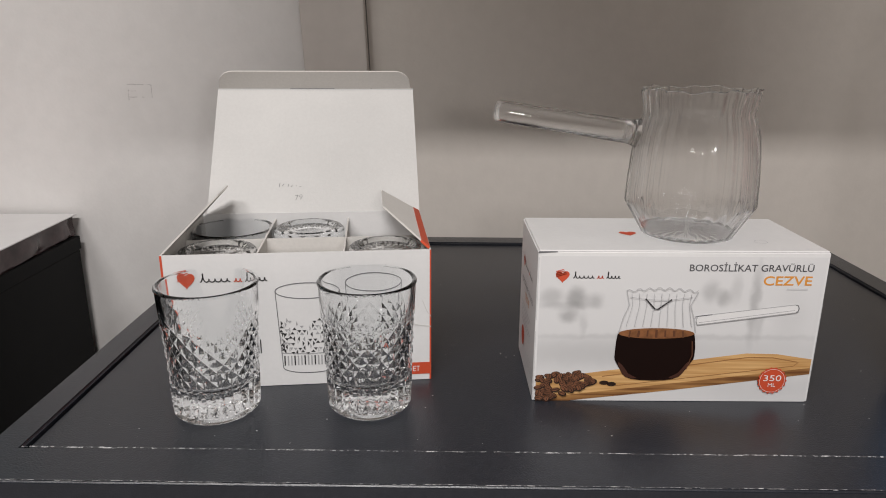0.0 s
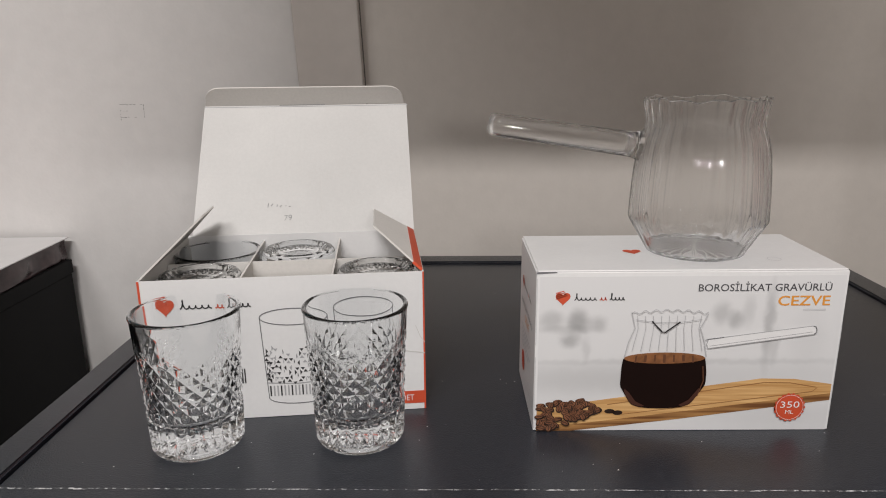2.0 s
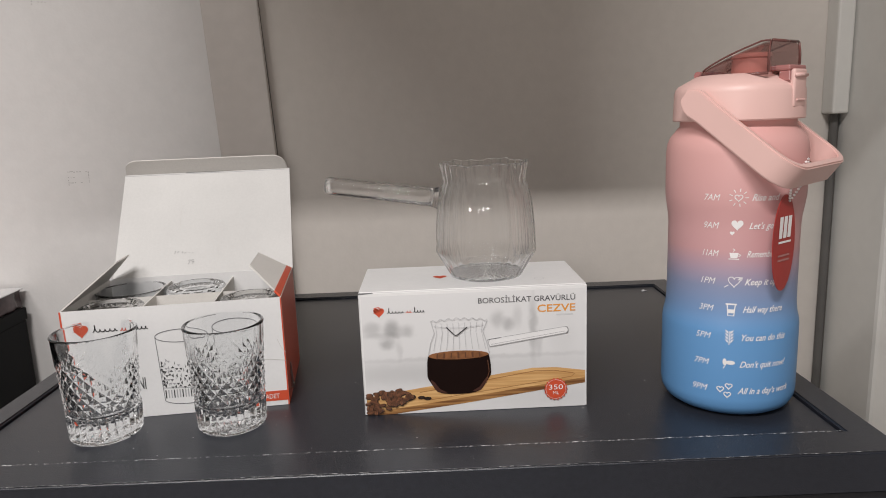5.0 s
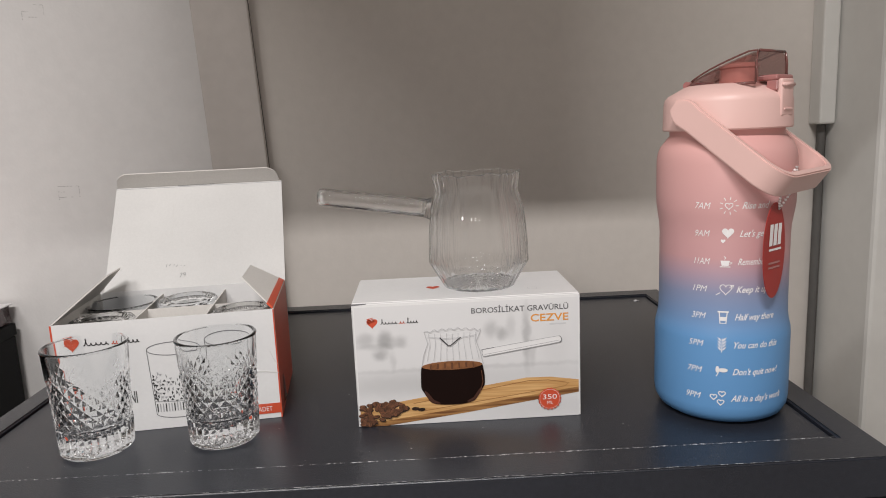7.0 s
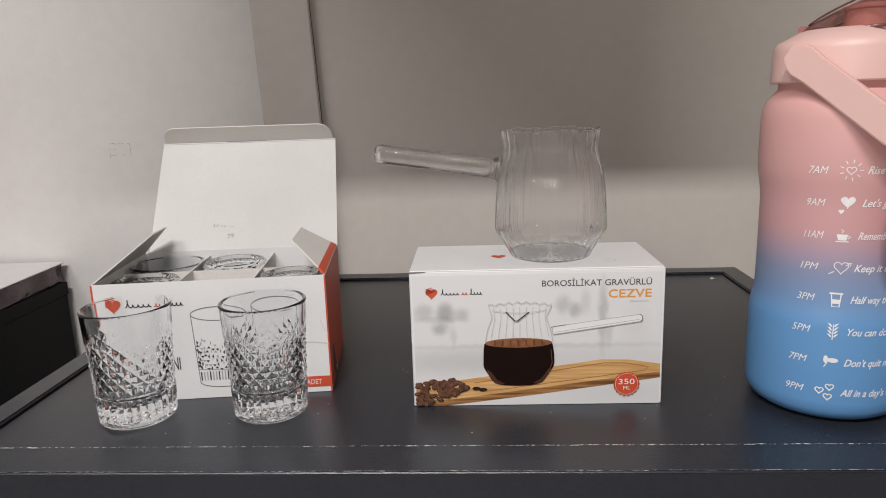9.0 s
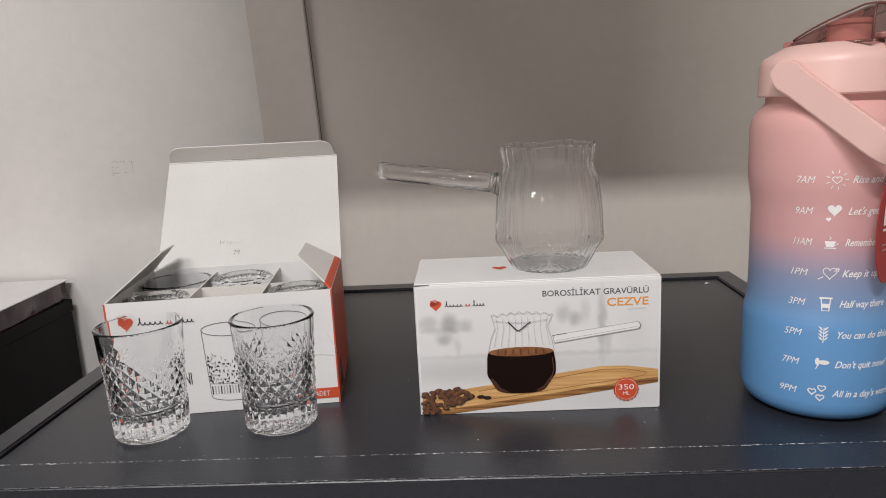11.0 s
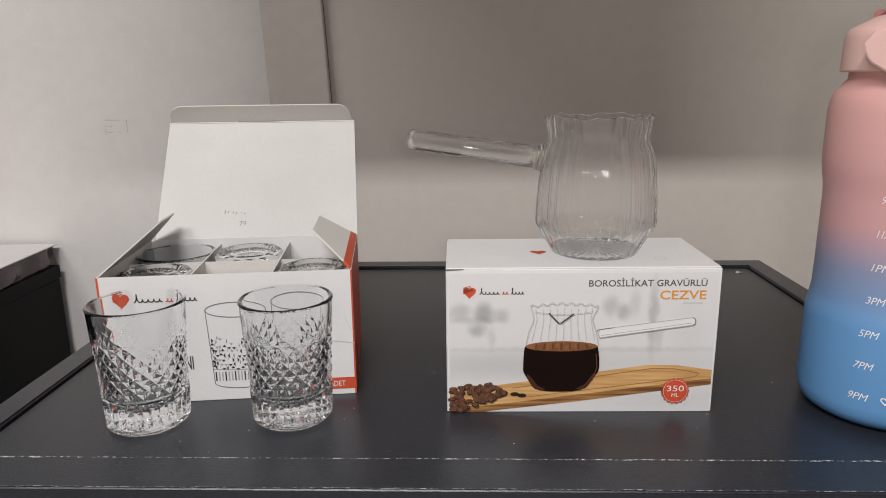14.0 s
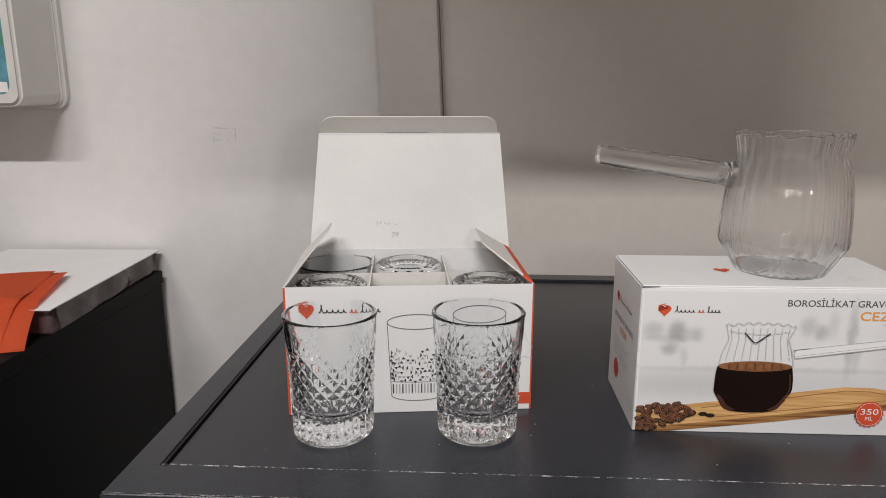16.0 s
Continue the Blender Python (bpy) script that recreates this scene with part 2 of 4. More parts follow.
# ---- building helpers ----
def part(name, bm, mat, parent=None, label="", smooth=False, m=None, angle=None):
    """Links a bmesh as one mesh object under a thing or a part."""
    me = bpy.data.meshes.new(name)
    if m is not None:
        bm.transform(m)
    bm.to_mesh(me)
    bm.free()
    for one in (mat if isinstance(mat, (list, tuple)) else [mat]):
        me.materials.append(one)
    if smooth:
        me.shade_smooth()
    ob = new(name, me)
    if angle is not None:
        me.set_sharp_from_angle(angle=radians(angle))
    if parent is not None:
        ob.parent = parent
    if label:
        tagged(ob, label)
    return ob


def thing(name, label, category, x, y, z, turn=0.0, group="", kind=""):
    ob = new(name)
    ob.matrix_basis = pose(x, y, z, 0, 0, turn)
    ob.empty_display_size = 0.02
    return tagged(ob, label, category, group, kind)


def box(x0, x1, y0, y1, z0, z1, bevel=0.0, segments=2):
    bm = bmesh.new()
    bmesh.ops.create_cube(bm, size=1)
    bmesh.ops.scale(bm, vec=(x1 - x0, y1 - y0, z1 - z0), verts=bm.verts)
    bmesh.ops.translate(bm, vec=((x0 + x1) / 2, (y0 + y1) / 2, (z0 + z1) / 2), verts=bm.verts)
    if bevel:
        bmesh.ops.bevel(bm, geom=bm.edges[:], offset=bevel, segments=segments, affect="EDGES", profile=0.5)
    return bm


def prism(points, y0, y1):
    """A flat outline (x, z) given thickness from y0 to y1."""
    bm = bmesh.new()
    front = [bm.verts.new((x, y0, z)) for x, z in points]
    back = [bm.verts.new((x, y1, z)) for x, z in points]
    bm.faces.new(front)
    bm.faces.new(back[::-1])
    n = len(points)
    for i in range(n):
        bm.faces.new((front[i], back[i], back[(i + 1) % n], front[(i + 1) % n]))
    bmesh.ops.recalc_face_normals(bm, faces=bm.faces)
    return bm


def revolve(profile, n=64, wave=None, fold=None):
    """A surface of revolution from (r, z) rows; rows of r = 0 close it. wave bends a point; fold(i, row) says
    which way a quad is split."""
    bm = bmesh.new()
    rings = []
    for k, (r, z) in enumerate(profile):
        if r <= 1e-6:
            rings.append([bm.verts.new((0, 0, z))])
        else:
            ring = []
            for i in range(n):
                a = 2 * math.pi * i / n
                rr, zz = (r, z) if wave is None else wave(a, r, z, k)
                ring.append(bm.verts.new((rr * math.cos(a), rr * math.sin(a), zz)))
            rings.append(ring)
    for row, (lo, hi) in enumerate(zip(rings, rings[1:])):
        for i in range(n):
            j = (i + 1) % n
            way = fold(i, row) if fold else 0
            if len(lo) == 1 and len(hi) == 1:
                continue
            if len(lo) == 1:
                bm.faces.new((lo[0], hi[j], hi[i]))
            elif len(hi) == 1:
                bm.faces.new((lo[i], lo[j], hi[0]))
            elif way == 1:
                bm.faces.new((lo[i], lo[j], hi[i]))
                bm.faces.new((lo[j], hi[j], hi[i]))
            elif way == 2:
                bm.faces.new((lo[i], lo[j], hi[j]))
                bm.faces.new((lo[i], hi[j], hi[i]))
            else:
                bm.faces.new((lo[i], lo[j], hi[j], hi[i]))
    return bm


def tube(points, radius, n=10, cap=True):
    bm = bmesh.new()
    rings = []
    pts = [Vector(p) for p in points]
    radii = radius if isinstance(radius, (list, tuple)) else [radius] * len(pts)
    for i, p in enumerate(pts):
        way = (pts[min(i + 1, len(pts) - 1)] - pts[max(i - 1, 0)]).normalized()
        side = way.cross(Vector((0.1, 0.2, 1))).normalized()
        up = side.cross(way)
        rings.append([bm.verts.new(p + radii[i] * (math.cos(2 * math.pi * k / n) * side + math.sin(2 * math.pi * k / n) * up)) for k in range(n)])
    for lo, hi in zip(rings, rings[1:]):
        for k in range(n):
            bm.faces.new((lo[k], lo[(k + 1) % n], hi[(k + 1) % n], hi[k]))
    if cap:
        bm.faces.new(rings[0][::-1])
        bm.faces.new(rings[-1])
    bmesh.ops.recalc_face_normals(bm, faces=bm.faces)
    return bm


def join(*parts_):
    out = bmesh.new()
    for bm in parts_:
        me = bpy.data.meshes.new("joined")
        bm.to_mesh(me)
        bm.free()
        out.from_mesh(me)
        bpy.data.meshes.remove(me)
    return out


def lettering(words, height, align="LEFT", stretch=1.0, bold=0.0, shear=0.0):
    """Words as a flat mesh in the x-z plane, standing on z = 0, facing -y; capitals are `height` high."""
    curve = bpy.data.curves.new("words", "FONT")
    curve.body, curve.size, curve.align_x, curve.offset, curve.shear = words, height / 0.70, align, bold, shear
    curve.resolution_u = 3
    ob = new("words", curve)
    me = bpy.data.meshes.new_from_object(ob.evaluated_get(bpy.context.evaluated_depsgraph_get()))
    bm = bmesh.new()
    bm.from_mesh(me)
    bpy.data.objects.remove(ob)
    bpy.data.curves.remove(curve)
    bpy.data.meshes.remove(me)
    bm.transform(Matrix.Diagonal((stretch, 1, 1, 1)))
    bm.transform(Matrix.Rotation(radians(90), 4, "X"))
    return bm


def width_of(bm):
    xs = [v.co.x for v in bm.verts]
    return max(xs) - min(xs)


def fitted(words, height, width, **more):
    """Lettering stretched to a width, its left end at x = 0."""
    bm = lettering(words, height, **more)
    lo = min(v.co.x for v in bm.verts)
    k = width / width_of(bm)
    bm.transform(Matrix.Diagonal((k, 1, 1, 1)) @ Matrix.Translation((-lo, 0, 0)))
    return bm


def flat(points, y=0.0):
    """A flat printed patch from an outline (x, z)."""
    bm = bmesh.new()
    f = bm.faces.new([bm.verts.new((x, y, z)) for x, z in points])
    bmesh.ops.triangulate(bm, faces=[f])
    return bm


def disc(u, v, ru, rv=None, n=28, y=0.0):
    rv = rv or ru
    return flat([(u + ru * math.cos(2 * math.pi * i / n), v + rv * math.sin(2 * math.pi * i / n)) for i in range(n)], y)


def heart_outline(u, v, s, n=24):
    pts = []
    for i in range(n):
        a = 2 * math.pi * i / n
        pts.append((u + s * 0.062 * 16 * math.sin(a) ** 3 / 1.0 * 0.5,
                    v + s * 0.5 * (13 * math.cos(a) - 5 * math.cos(2 * a) - 2 * math.cos(3 * a) - math.cos(4 * a)) / 16))
    return pts


def stroke(points, w, y=0.0):
    """A printed line of width w through (x, z) points."""
    bm = bmesh.new()
    pts = [Vector((x, 0, z)) for x, z in points]
    rows = []
    for i, p in enumerate(pts):
        way = (pts[min(i + 1, len(pts) - 1)] - pts[max(i - 1, 0)]).normalized()
        off = Vector((-way.z, 0, way.x)) * w / 2
        rows.append((bm.verts.new(p + off + Vector((0, y, 0))), bm.verts.new(p - off + Vector((0, y, 0)))))
    for a, b in zip(rows, rows[1:]):
        bm.faces.new((a[0], a[1], b[1], b[0]))
    return bm


# ---- the room ----
def structure(name, bm, mat, label, category):
    ob = part(name, bm, mat)
    return tagged(ob, label, category, kind="structure")


WEST, EAST, SOUTH, TALL = -2.6, 1.7, -3.0, 2.7
structure("floor", box(WEST, EAST, SOUTH, 1.0, -0.1, 0), FLOOR, "plain grey tiled floor of the room", "floor")
structure("ceiling", box(WEST, EAST, SOUTH, 1.0, TALL, TALL + 0.1), WALL, "plain off-white painted ceiling", "ceiling")
structure("wall_north_1", box(WEST, -0.130, 0.91, 1.0, 0, TALL), WALL, "off-white painted wall with old tape marks", "wall")
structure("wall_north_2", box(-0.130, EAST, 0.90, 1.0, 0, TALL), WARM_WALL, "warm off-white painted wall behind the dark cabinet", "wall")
LEAN = 0.040  # the strip stands a little out of plumb


def leaning(bm):
    """Shears a mesh sideways with its height, about the level of the things on the cabinet."""
    for v in bm.verts:
        v.co.x -= LEAN * (v.co.z - 1.10)
    return bm


structure("wall_strip", leaning(box(-0.172, -0.094, 0.882, 0.898, 0, TALL, 0.002)), STRIP, "raised painted upright strip on the wall", "trim")
structure("wall_west", box(WEST - 0.1, WEST, SOUTH, 1.0, 0, TALL), ROOM, "plain beige side wall", "wall")
structure("wall_east", box(EAST, EAST + 0.1, SOUTH, 1.0, 0, TALL), ROOM, "plain beige side wall", "wall")
structure("wall_south", box(WEST, EAST, SOUTH - 0.1, SOUTH, 0, TALL), ROOM, "plain beige far wall", "wall")
# Unseen block, assumed overhead from the shade it throws on the upper wall.
structure("shade_block", box(-0.265, 0.26, 0.2, 0.898, 1.62, TALL), ROOM, "unseen plain block overhead, added to shade the upper wall", "wall")
casing = structure("door_casing", box(0.722, 0.86, 0.775, 0.90, 0, 2.2, 0.006), WHITE_METAL, "white lacquered metal door casing against the wall", "door casing")
structure("cable_trunking", box(0.697, 0.7205, 0.87, 0.90, 1.124, 2.6, 0.003), WHITE_METAL, "white box trunking ending above a dark gap", "trunking")
# The darkness of the gap below the trunking, modelled as a grey tube.
cable = tagged(part("cable", tube([(0.713, 0.892, z) for z in (0.3, 0.7, 0.95, 1.12, 1.13)], 0.006, 10), GAP_TUBE, smooth=True), "dark grey tube standing in for the dark gap below the trunking", "cable")
cord = tagged(part("thin_cord", tube([(-0.0925 - LEAN * (z - 1.10) + 0.0012 * math.sin(7 * z), 0.8805, z) for z in [0.85 + 0.05 * k for k in range(30)]], 0.0007, 8), CORD, smooth=True), "thin dark cord along the edge of the strip", "cord")

# ---- dark steel cabinet that carries everything ----
TOP = 0.90
cabinet = thing("steel_cabinet", "dark grey powder-coated steel cabinet with a sunk top panel", "cabinet", -0.2685, 0.3335, 0, -0.64)
W, D, RIM_Z, PANEL_Z = 0.714, 0.507, TOP + 0.003, TOP
GL, GR, GF, GB = 0.0225, W - 0.0255, 0.033, D - 0.026


def ring_top():
    bm = bmesh.new()
    rim = [(0, 0), (W, 0), (W, D), (0, D)]
    inner = [(GL, GF), (GR, GF), (GR, GB), (GL, GB)]
    up = [bm.verts.new((x, y, RIM_Z)) for x, y in rim]
    low = [bm.verts.new((x, y, RIM_Z - 0.03)) for x, y in rim]
    ins = [bm.verts.new((x, y, RIM_Z)) for x, y in inner]
    inl = [bm.verts.new((x, y, RIM_Z - 0.006)) for x, y in inner]
    for i in range(4):
        j = (i + 1) % 4
        bm.faces.new((up[i], up[j], ins[j], ins[i]))
        bm.faces.new((low[i], low[j], up[j], up[i]))
        bm.faces.new((ins[i], ins[j], inl[j], inl[i]))
        bm.faces.new((inl[i], inl[j], low[j], low[i]))
    bmesh.ops.recalc_face_normals(bm, faces=bm.faces)
    sharp = [e for e in bm.edges if all(abs(v.co.z - RIM_Z) < 1e-6 for v in e.verts) and (e.verts[0] in up) == (e.verts[1] in up)]
    bmesh.ops.bevel(bm, geom=sharp, offset=0.0016, segments=3, affect="EDGES")
    return bm


part("top_rim", ring_top(), METAL, cabinet)
part("top_panel", box(GL + 0.0012, GR - 0.0012, GF + 0.0012, GB - 0.0012, PANEL_Z - 0.006, PANEL_Z, 0.001), METAL, cabinet)
part("side_panel", box(0.002, 0.006, 0.004, D - 0.004, 0.05, RIM_Z - 0.0301), METAL, cabinet)
part("side_panel", box(W - 0.006, W - 0.002, 0.004, D - 0.004, 0.05, RIM_Z - 0.0301), METAL, cabinet)
part("back_panel", box(0.006, W - 0.006, D - 0.008, D - 0.004, 0.05, RIM_Z - 0.0301), METAL, cabinet)
for x0, x1 in ((0.0075, W / 2 - 0.001), (W / 2 + 0.001, W - 0.0075)):
    part("door", box(x0, x1, 0.006, 0.024, 0.06, RIM_Z - 0.034, 0.0015), METAL, cabinet)
part("plinth", box(0.01, W - 0.01, 0.02, D - 0.02, 0, 0.05), METAL, cabinet)


def rubbed_line(x0, x1, y, z, w, seed):
    """A hairline of rubbed paint along an edge, broken and uneven."""
    rnd = random.Random(seed)
    bm = bmesh.new()
    x = x0
    while x < x1:
        length = rnd.uniform(0.001, 0.012)
        ww = w * rnd.uniform(0.3, 1.0)
        e = min(x + length, x1)
        dy = rnd.uniform(-0.0003, 0.0003)
        vs = [bm.verts.new(p) for p in ((x, y + dy - ww / 2, z), (e, y + dy - ww / 2, z), (e, y + dy + ww / 2, z), (x, y + dy + ww / 2, z))]
        bm.faces.new(vs)
        x = e + rnd.choice((0, 0, 0, 0, 0.002)) * rnd.random()
    return bm


part("rubbed_edge", rubbed_line(GL, GR - 0.002, GF - 0.0005, RIM_Z + 0.0003, 0.0013, 3), RUBBED, cabinet, "bright rubbed edge of the sunk panel")
part("rubbed_edge", rubbed_line(0.001, W - 0.001, 0.0012, RIM_Z + 0.0001, 0.0007, 4), RUBBED, cabinet, "bright rubbed front edge")
part("rivet", revolve([(0, PANEL_Z), (0.004, PANEL_Z), (0.0038, PANEL_Z + 0.0008), (0.002, PANEL_Z + 0.0016), (0, PANEL_Z + 0.0018)], 16), RUBBED, cabinet, "small round rivet", smooth=True, m=Matrix.Translation((GR - 0.02, GB - 0.022, 0)))


def specks(seed, n, x0, x1, y0, y1, z):
    rnd = random.Random(seed)
    bm = bmesh.new()
    for _ in range(n):
        x, y, r = rnd.uniform(x0, x1), rnd.uniform(y0, y1), rnd.uniform(0.0002, 0.0006)
        k = rnd.randint(3, 5)
        a0 = rnd.random() * 6
        bm.faces.new([bm.verts.new((x + r * math.cos(a0 + 6.283 * i / k), y + r * rnd.uniform(0.5, 1) * math.sin(a0 + 6.283 * i / k), z)) for i in range(k)])
    return bm


tagged(part("dust_specks", specks(5, 150, -0.22, 0.40, 0.375, 0.80, TOP + 0.0004), WHITE_INK), "pale dust specks scattered on the dark cabinet top", "dust", kind="stuff")

# ---- black cabinet beside it, with papers ----
black = thing("black_cabinet", "black lacquered cabinet standing beside the grey one", "cabinet", -0.487, 0.895, 0)
part("body", box(-0.62, 0, -0.62, 0, 0.06, 0.868, 0.002), BLACK, black)
part("top_board", box(-0.622, 0.0015, -0.622, 0.001, 0.8682, 0.886, 0.001), BLACK, black)
part("plinth", box(-0.60, -0.02, -0.60, -0.02, 0, 0.06), BLACK, black)

stack = thing("paper_stack", "stack of white sheets in crumpled plastic wrap on the black cabinet", "paper stack", -0.489, 0.902, 0.8862, 2.0)


def crumpled(x0, x1, y0, y1, z0, z1, seed, amount):
    bm = box(x0, x1, y0, y1, z0, z1)
    bmesh.ops.subdivide_edges(bm, edges=bm.edges[:], cuts=14, use_grid_fill=True)
    for v in bm.verts:
        if v.co.z > z0 + 1e-5:
            k = noise.noise_vector(v.co * 45 + Vector((seed, 0, 0)))
            v.co += Vector((k.x * amount, k.y * amount, k.z * amount * (0.4 if v.co.z < z1 - 1e-5 else 0)))
    return bm


part("wrapped_paper", crumpled(-0.205, -0.004, -0.266, -0.002, 0, 0.0262, 3, 0.0055), WRAP, stack, "sheets in shiny crumpled plastic wrap", smooth=True)
part("top_sheet", box(-0.212, 0.0, -0.272, 0.0, 0.0272, 0.0282), PAPER, stack, "plain white top sheet", m=pose(0, 0, 0, 0, 0, 0.0))


def drooping_sheet(seed, x0, w, y_back, length, z_top, edge_y, drop):
    bm = bmesh.new()
    rows = []
    for k in range(25):
        s = length * k / 24
        y = y_back - s
        z = z_top
        if y < edge_y:
            q = edge_y - y
            z -= drop * (q / (length - (y_back - edge_y))) ** 1.6
        z += 0.0012 * math.sin(9 * s / length + seed)
        rows.append([bm.verts.new((x0 + w * j / 8, y, z + 0.0006 * math.sin(j + seed))) for j in range(9)])
    for a, b in zip(rows, rows[1:]):
        for j in range(8):
            bm.faces.new((a[j], a[j + 1], b[j + 1], b[j]))
    bmesh.ops.solidify(bm, geom=bm.faces[:], thickness=0.0003)
    return bm


for k, (dx, turn, lift) in enumerate(((0.0, 17.0, 0.0), (-0.012, 14.0, 0.0016))):
    sheet = part("orange_sheet", drooping_sheet(k, -0.15, 0.15, 0.0, 0.175, 0.0, -0.104, 0.034), ORANGE, smooth=True)
    sheet.matrix_basis = pose(-0.533 + dx, 0.755 - 0.004 * k, 0.9200 + lift, 0, 0, turn)
    tagged(sheet, "bright orange paper sheet drooping over the paper stack", "paper", "orange sheets")

# ---- wall things on the left ----
frame_thing = thing("wall_box", "deep white plastic wall box with rounded corners and colourful print", "wall box", -0.752, 0.91, 1.312)


def rounded(w, h, r, n=6):
    pts = []
    for cx, cz, a0 in ((w / 2 - r, -h / 2 + r, -90), (w / 2 - r, h / 2 - r, 0), (-w / 2 + r, h / 2 - r, 90), (-w / 2 + r, -h / 2 + r, 180)):
        for i in range(n + 1):
            a = radians(a0 + 90 * i / n)
            pts.append((cx + r * math.cos(a), cz + r * math.sin(a)))
    return pts


def ring_plate(outer, inner, y0, y1):
    bm = bmesh.new()
    n = len(outer)
    loops = [[bm.verts.new((x, y, z)) for x, z in loop] for loop, y in ((outer, y1), (outer, y0), (inner, y0), (inner, y1))]
    for a, b in zip(loops, loops[1:]):
        for i in range(n):
            j = (i + 1) % n
            bm.faces.new((a[i], a[j], b[j], b[i]))
    bmesh.ops.recalc_face_normals(bm, faces=bm.faces)
    edges = [e for e in bm.edges if all(abs(v.co.y - y0) < 1e-6 for v in e.verts) and ((e.verts[0] in loops[1]) == (e.verts[1] in loops[1]))]
    bmesh.ops.bevel(bm, geom=edges, offset=0.004, segments=3, affect="EDGES")
    return bm


BW, BH, DEEP = 0.30, 0.40, 0.094
part("back_flange", ring_plate(rounded(BW + 0.012, BH + 0.012, 0.020), rounded(BW - 0.02, BH - 0.02, 0.014), -0.012, -0.0005), WHITE_METAL, frame_thing, "white rounded flange at the wall", smooth=True, angle=40)
part("casing", ring_plate(rounded(BW, BH, 0.016), rounded(BW - 0.034, BH - 0.034, 0.010), -DEEP, -0.0122), WHITE_METAL, frame_thing, "deep grey-white plastic casing", smooth=True, angle=40)
part("print_sheet", flat(rounded(BW - 0.030, BH - 0.030, 0.010), -DEEP + 0.003), TEAL, frame_thing, "blue and green print")
RX, RZ = BW / 2 - 0.017, -BH / 2 + 0.017
part("print_patch", flat([(RX - 0.05, RZ + 0.04), (RX, RZ + 0.055), (RX, RZ + 0.19), (RX - 0.02, RZ + 0.16), (RX - 0.03, RZ + 0.08)], -DEEP + 0.0026), GREEN, frame_thing, "green patch of the print")
part("print_margin", flat([(RX - 0.09, RZ), (RX, RZ), (RX, RZ + 0.012), (RX - 0.05, RZ + 0.014)], -DEEP + 0.0022), WHITE_INK, frame_thing)


def tape_mark(x, z, w, h, seed):
    rnd = random.Random(seed)
    bits = []
    for x0, z0, x1, z1 in ((0, 0, w, 0), (w, 0, w, h), (0, h, w, h), (0, -0.004, 0, h * 0.4), (0, h * 0.5, 0.01, h * 0.5)):
        for k in range(7):
            if rnd.random() < 0.72:
                a, b = k / 7, (k + rnd.uniform(0.5, 1)) / 7
                j = rnd.uniform(-0.0006, 0.0006)
                bits.append(stroke([(x + x0 + (x1 - x0) * a, z + z0 + (z1 - z0) * a + j), (x + x0 + (x1 - x0) * b, z + z0 + (z1 - z0) * b + j)], rnd.uniform(0.0003, 0.0009), 0.9096))
    return tagged(part("tape_residue", join(*bits), TAPE), "grey outline of old tape remaining on the wall", "tape mark", "tape marks")


tape_mark(-0.404, 1.066, 0.030, 0.016, 1)
tape_mark(-0.42, 1.318, 0.030, 0.016, 2)

# ---- cut tumblers ----
NR, DH, CUT_ROWS = 20, 0.0097, 101


def tri(a):
    a = a - math.floor(a)
    return 1 - abs(2 * a - 1)


def tumbler_wave(a, r, z, k):
    """Cut pattern: flutes at the foot, diamonds above a groove, pointed tips at the top."""
    u = a * NR / (2 * math.pi)
    if k >= CUT_ROWS:
        return r, z
    if 0.0068 < z < 0.0235:
        edge = min(1, (z - 0.0068) / 0.005, (0.0235 - z) / 0.0015)
        return r * (1 - 0.12 * edge * (1 - abs(math.sin(a * 14)))), z
    if 0.02649 < z < 0.0703:
        p, q = u + (z - 0.0265) / DH, u - (z - 0.0265) / DH
        lift = min(tri(p), tri(q))
        if z > 0.0265 + 3.5 * DH:
            # every second column runs out into a pointed tip
            high = z - 0.0265 - 3.5 * DH
            reach = DH * (0.95 if math.floor(u + 0.5) % 2 else 0.35)
            stay = max(0.0, 1 - high / reach)
            lift = lift * stay + (1 - stay)
        return r - 0.0015 * (1 - lift), z
    return r, z


